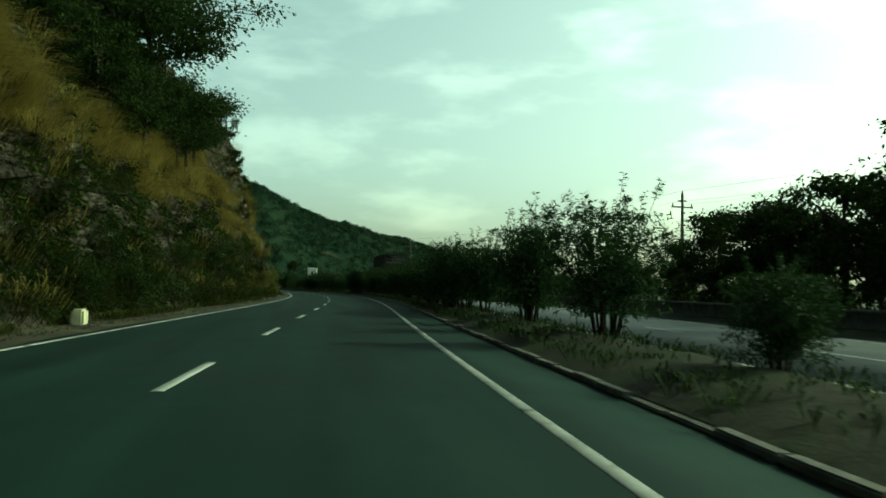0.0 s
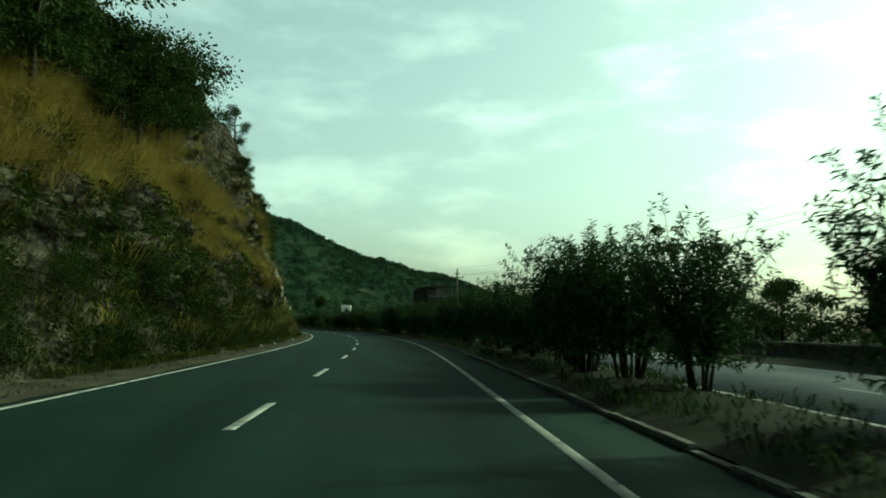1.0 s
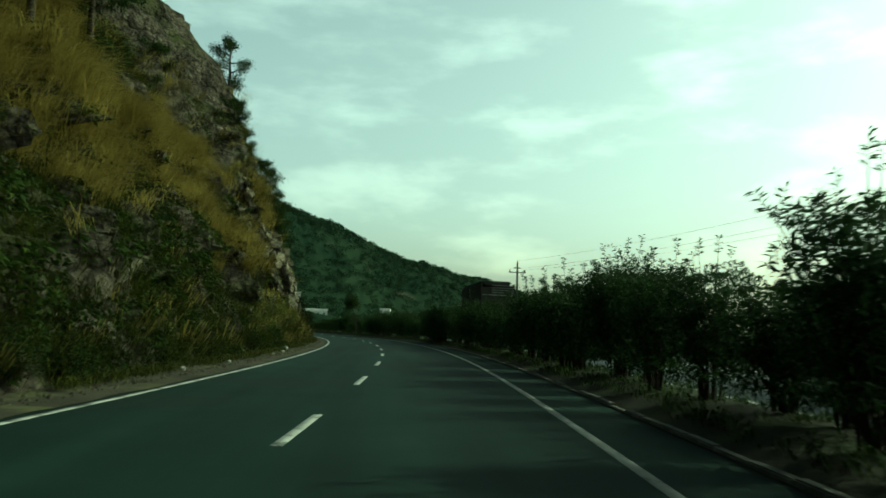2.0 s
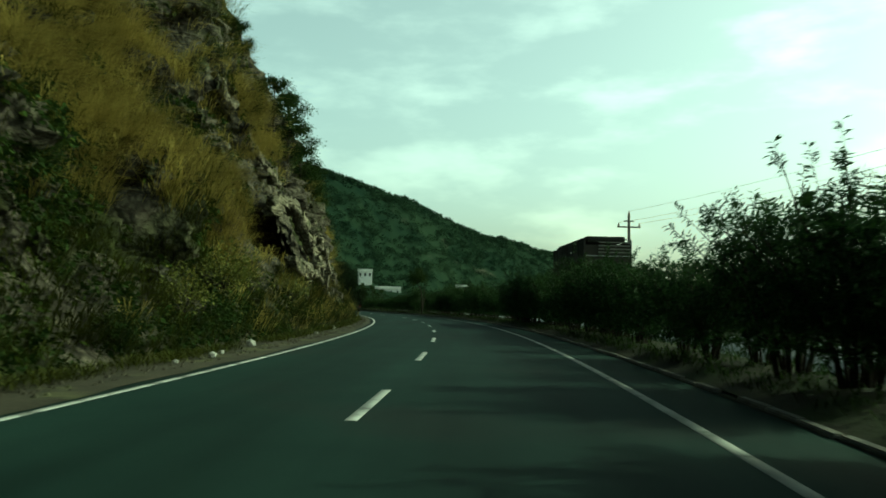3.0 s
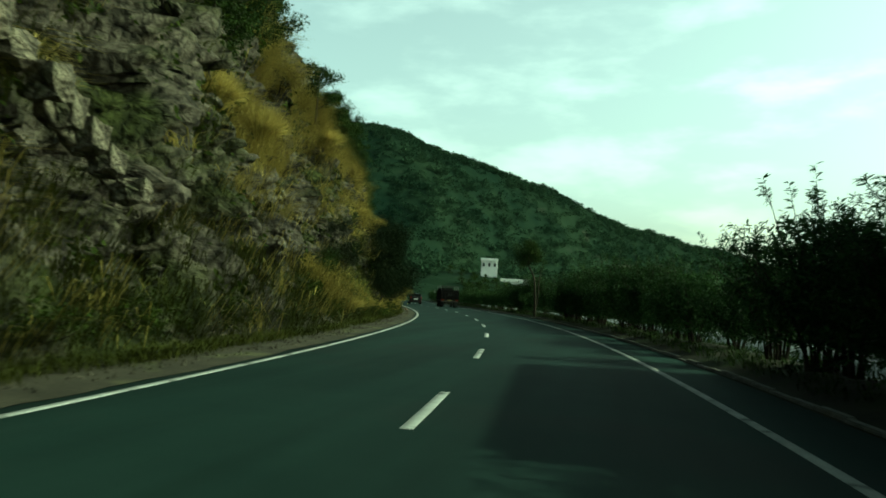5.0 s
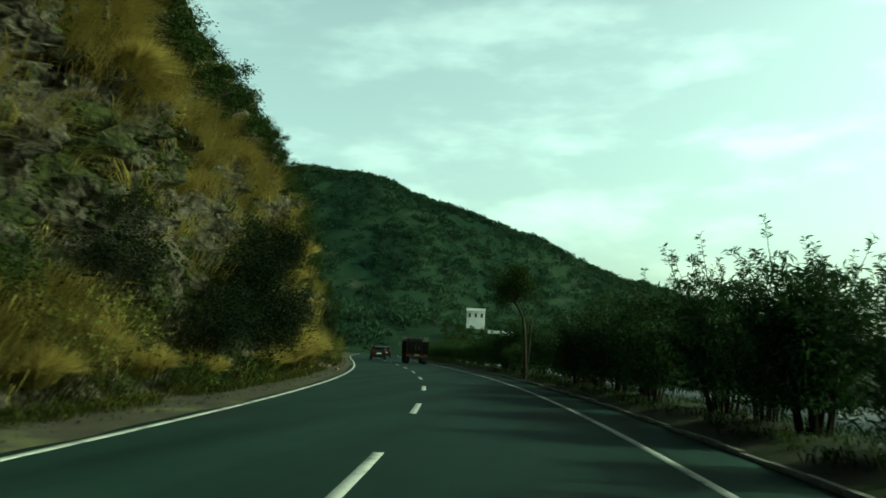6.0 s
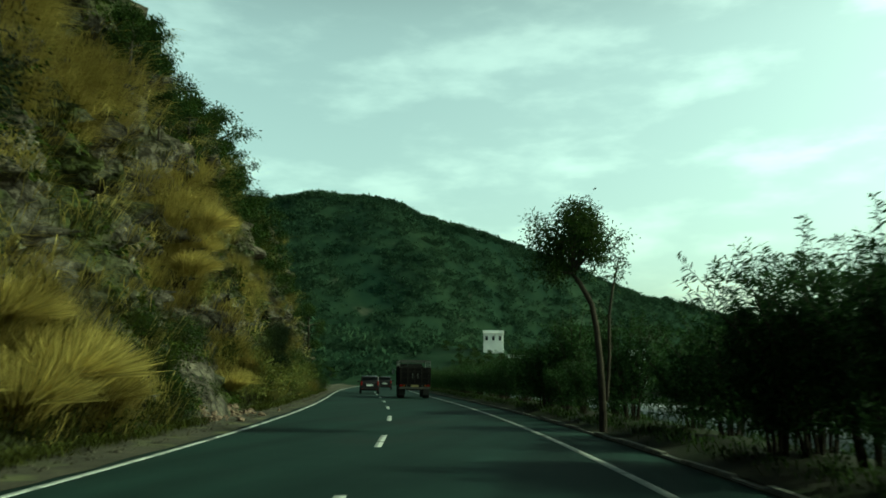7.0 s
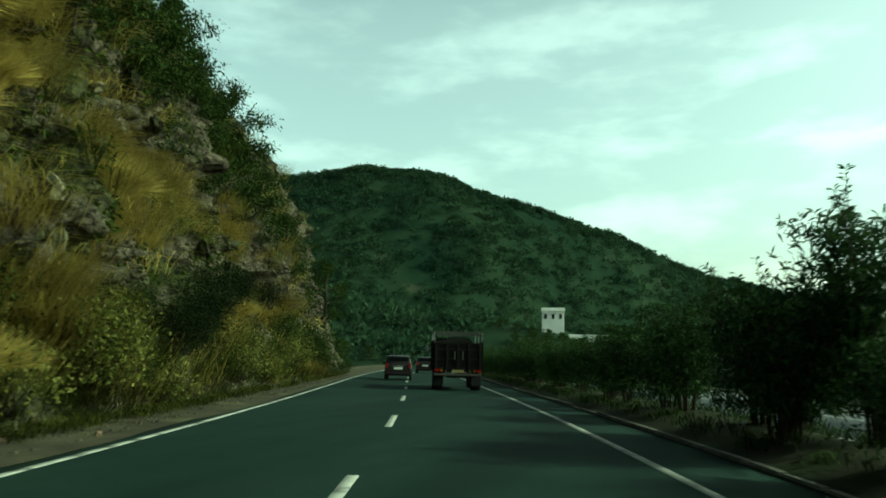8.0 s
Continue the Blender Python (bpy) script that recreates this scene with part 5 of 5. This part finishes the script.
def hatchback(m, colour, label):
    """A small tall-roofed car, seen from behind."""
    car = tagged(new("car"), label, "car")
    car.matrix_basis = m
    paint = plain("car_paint", colour, 0.25, 0.2)

    def lower(y, half, bottom, top):
        return [(-half * 0.93, y, bottom), (-half, y, bottom + 0.15), (-half, y, (bottom + top) / 2), (-half * 0.96, y, top - 0.06), (-half * 0.9, y, top), (half * 0.9, y, top), (half * 0.96, y, top - 0.06), (half, y, (bottom + top) / 2), (half, y, bottom + 0.15), (half * 0.93, y, bottom)]

    body = child("body", sweep("body", [lower(0.0, 0.74, 0.36, 0.84), lower(0.08, 0.80, 0.28, 0.90), lower(0.6, 0.83, 0.24, 0.93), lower(2.4, 0.83, 0.22, 0.93), lower(3.0, 0.82, 0.22, 0.90), lower(3.6, 0.78, 0.26, 0.80), lower(3.72, 0.68, 0.32, 0.7)], paint), car)

    def upper(y, half, top):
        return [(-half, y, 0.88), (-half * 0.93, y, 0.5 * (0.88 + top)), (-half * 0.84, y, top - 0.05), (-half * 0.72, y, top), (half * 0.72, y, top), (half * 0.84, y, top - 0.05), (half * 0.93, y, 0.5 * (0.88 + top)), (half, y, 0.88)]

    child("roof", sweep("roof", [upper(0.06, 0.78, 0.92), upper(0.3, 0.78, 1.40), upper(0.6, 0.79, 1.45), upper(1.7, 0.79, 1.46), upper(2.3, 0.78, 1.38), upper(2.95, 0.76, 0.92)], paint), car)
    back = child("rear_window", boxes("rear_window", [((0, 0, 0), (1.16, 0.03, 0.40))], GLASS, 0.01), car)
    back.matrix_basis = pose(0, 0.165, 1.16, 26.5, 0, 0) @ pose(0, -0.02, 0)
    for x in (-1, 1):
        pane = child("side_window", boxes("side_window", [((0, 1.0, 0), (0.02, 0.85, 0.33)), ((0, 1.95, 0), (0.02, 0.8, 0.33))], GLASS, 0.008), car)
        pane.matrix_basis = pose(x * 0.715, 0, 1.17, 0, -x * 11, 0)
        child("tail_lamp", boxes("tail_lamp", [((x * 0.67, 0.03, 0.84), (0.15, 0.12, 0.34))], RED, 0.03), car, "tall red tail lamp")
        child("door_mirror", boxes("door_mirror", [((x * 0.92, 2.45, 0.98), (0.2, 0.1, 0.14))], paint, 0.03), car)
        child("reflector", boxes("reflector", [((x * 0.58, -0.065, 0.40), (0.14, 0.02, 0.05))], RED, 0.006), car)
        wheel(car, x * 0.74, 0.72, 0.29, 0.18)
        wheel(car, x * 0.74, 3.05, 0.29, 0.18)
    child("bumper", boxes("bumper", [((0, -0.0, 0.42), (1.52, 0.14, 0.22))], paint, 0.05), car)
    child("number_plate", boxes("number_plate", [((0, -0.03, 0.68), (0.5, 0.03, 0.12))], plain("plate_white", (0.62, 0.62, 0.58), 0.5), 0.005), car, "pale plate with plain dark bars")
    child("badge_strip", boxes("badge_strip", [((0, 0.0, 0.80), (0.62, 0.05, 0.045))], CHROME, 0.01), car, "bright trim strip on the hatch")
    return car


small_truck(stand(178.6, -1.55, 0.008))
hatchback(stand(192.0, -4.25, 0.008), (0.02, 0.018, 0.019), "dark grey hatchback with red tail lamps in the outer lane")
hatchback(stand(214.0, -2.6, 0.008), (0.10, 0.11, 0.12), "small grey car far ahead on the highway")


def loaded_truck(m):
    """A tall lorry with a boarded body and a slatted rack at the front, on the opposite carriageway."""
    truck = tagged(new("lorry"), "tall dark lorry with boarded load body on the opposite carriageway", "lorry")
    truck.matrix_basis = m
    board, cab_paint = plain("dark_boards", (0.035, 0.032, 0.027), 0.8), plain("cab_paint", (0.10, 0.05, 0.03), 0.45)
    child("chassis", boxes("chassis", [((-0.45, 4.5, 0.85), (0.14, 9.4, 0.22)), ((0.45, 4.5, 0.85), (0.14, 9.4, 0.22)), ((0, 4.0, 0.85), (0.9, 0.12, 0.12))], RUBBER, 0.01), truck)
    for x in (-1.24, 1.24):
        for i in range(8):
            child("board", boxes("board", [((x, 5.2, 1.4 + i * 0.46), (0.06, 8.6, 0.44))], board, 0.012), truck)
        for y in (0.9, 2.4, 3.9, 5.4, 6.9, 8.4, 9.46):
            child("post", boxes("post", [((x * 1.035, y, 3.0), (0.06, 0.1, 3.8))], board, 0.008), truck)
        wheel(truck, x * 0.86, 0.0, 0.5, 0.28)
        wheel(truck, x * 0.84, 6.4, 0.5, 0.5)
        wheel(truck, x * 0.84, 7.6, 0.5, 0.5)
        child("head_lamp", boxes("head_lamp", [((x * 0.72, -1.02, 1.0), (0.26, 0.06, 0.22))], CHROME, 0.02), truck)
    child("floor", boxes("floor", [((0, 5.2, 1.12), (2.5, 8.6, 0.14))], board, 0.01), truck)
    child("front_board", boxes("front_board", [((0, 0.92, 2.9), (2.44, 0.06, 3.4))], board, 0.01), truck)
    rack = child("front_rack", boxes("front_rack", [((0, 0.80, 4.0), (2.5, 0.05, 0.06))], STEEL, 0.006), truck)
    for z in (4.2, 4.38, 4.56, 4.74):
        child("slat", boxes("slat", [((0.35, 0.80, z), (1.75, 0.05, 0.07))], plain("pale_slat", (0.15, 0.15, 0.135), 0.6), 0.006), rack)
    child("tarpaulin", boxes("tarpaulin", [((0, 5.2, 4.95), (2.3, 8.2, 0.3))], plain("tarpaulin", (0.035, 0.035, 0.03), 0.8), 0.12), truck)
    cab = child("cab", boxes("cab", [((0, -0.1, 1.85), (2.3, 1.75, 1.9))], cab_paint, 0.12), truck)
    child("windscreen", boxes("windscreen", [((0, -0.99, 2.2), (2.0, 0.03, 0.7))], GLASS, 0.01), cab)
    child("bumper", boxes("bumper", [((0, -1.02, 0.72), (2.35, 0.16, 0.3))], STEEL, 0.03), truck)
    return truck


loaded_truck(stand(97.2, 6.6, 0.008, 0, 1.08))


# ---- houses, poles and wires ----
WALL = material("white_wall", (0.60, 0.60, 0.57), (0.78, 0.78, 0.74), 0.5, 6, 0.85, 0.1, stains=((0.42, 0.41, 0.37), 0.6, 0.6))
OPEN = plain("dark_opening", (0.02, 0.02, 0.02), 0.4)


def house(x, y, z, turn, w, d, storeys, columns, label, plinth=2.0):
    """A flat-roofed white house with storeys of windows and a parapet."""
    home = tagged(new("house"), label, "house")
    home.matrix_basis = pose(x, y, z, 0, 0, turn)
    h = storeys * 3.0
    child("wall", boxes("wall", [((0, 0, (h - plinth) / 2), (w, d, h + plinth))], WALL, 0.03), home)
    child("roof_parapet", boxes("roof_parapet", [((0, -d / 2, h + 0.3), (w + 0.3, 0.2, 0.6)), ((0, d / 2, h + 0.3), (w + 0.3, 0.2, 0.6)), ((-w / 2, 0, h + 0.3), (0.2, d + 0.3, 0.6)), ((w / 2, 0, h + 0.3), (0.2, d + 0.3, 0.6))], WALL, 0.03), home)
    child("ledge", boxes("ledge", [((0, -d / 2 - 0.2, h - 0.1), (w + 0.2, 0.5, 0.14))], WALL, 0.02), home)
    for j in range(storeys):
        for i in range(columns):
            cx = (i + 0.5) / columns * w - w / 2
            pane = child("window", boxes("window", [((cx, -d / 2 - 0.02, j * 3.0 + 1.7), (0.6, 0.1, 1.05))], OPEN, 0.02), home)
            child("sill", boxes("sill", [((cx, -d / 2 - 0.1, j * 3.0 + 0.98), (1.0, 0.22, 0.1))], WALL, 0.01), pane)
            child("hood", boxes("hood", [((cx, -d / 2 - 0.16, j * 3.0 + 2.45), (1.0, 0.36, 0.08))], WALL, 0.01), pane)
    return home


house(-34.2, 311, 9.4, 8, 4.8, 5.0, 1, 3, "white flat-roofed house rising above trees on a knoll", 5.0)
house(-26.0, 309, 3.6, 6, 8.6, 5.0, 1, 4, "low white house beside the knoll")
house(-1.0, 279, 0.8, -4, 3.0, 4.0, 2, 1, "narrow white house among valley trees")
POLE = material("weathered_pole", (0.07, 0.065, 0.055), (0.16, 0.15, 0.13), 2, 20, 0.9, 0.4)
tops = []
for x, y in [(27, -14), (21, 47), (11.0, 107.2)]:
    pole = tagged(new("utility_pole"), "weathered utility pole with a crossarm and insulators", "utility pole", "poles along the far verge")
    pole.matrix_basis = pose(x, y, -0.3, 0, 0, 8)
    child("post", mesh("post", *tube([(0, 0, 0), (0.02, 0, 4), (0.0, 0, 8.2)], [0.14, 0.12, 0.09], 9), POLE, True), pole)
    child("crossarm", boxes("crossarm", [((0, 0, 7.3), (1.7, 0.1, 0.1)), ((0, 0, 7.72), (0.7, 0.09, 0.09))], POLE, 0.01), pole)
    for dx, dz in ((-0.75, 7.35), (0.75, 7.35), (0.0, 8.2)):
        child("insulator", mesh("insulator", *tube([(dx, 0, dz), (dx, 0, dz + 0.1), (dx, 0, dz + 0.11), (dx, 0, dz + 0.24)], [0.05, 0.07, 0.04, 0.03], 8), plain("porcelain", (0.2, 0.12, 0.08), 0.3), True), pole)
    tops.append([(x + dx * math.cos(radians(8)), y + dx * math.sin(radians(8)), dz - 0.3 + 0.22) for dx, dz in ((-0.75, 7.35), (0.75, 7.35), (0.0, 8.2))])
for a, b in zip(tops, tops[1:]):
    for p, w in zip(a, b):
        p, w = np.array(p), np.array(w)
        t = np.linspace(0, 1, 13)[:, None]
        line = p + (w - p) * t - np.array([0, 0, 1.0]) * 4 * 0.7 * t * (1 - t)
        tagged(new("power_line", mesh("power_line", *tube(line, [0.008] * 13, 4), RUBBER)), "thin sagging overhead power line between poles", "power line", "overhead lines")
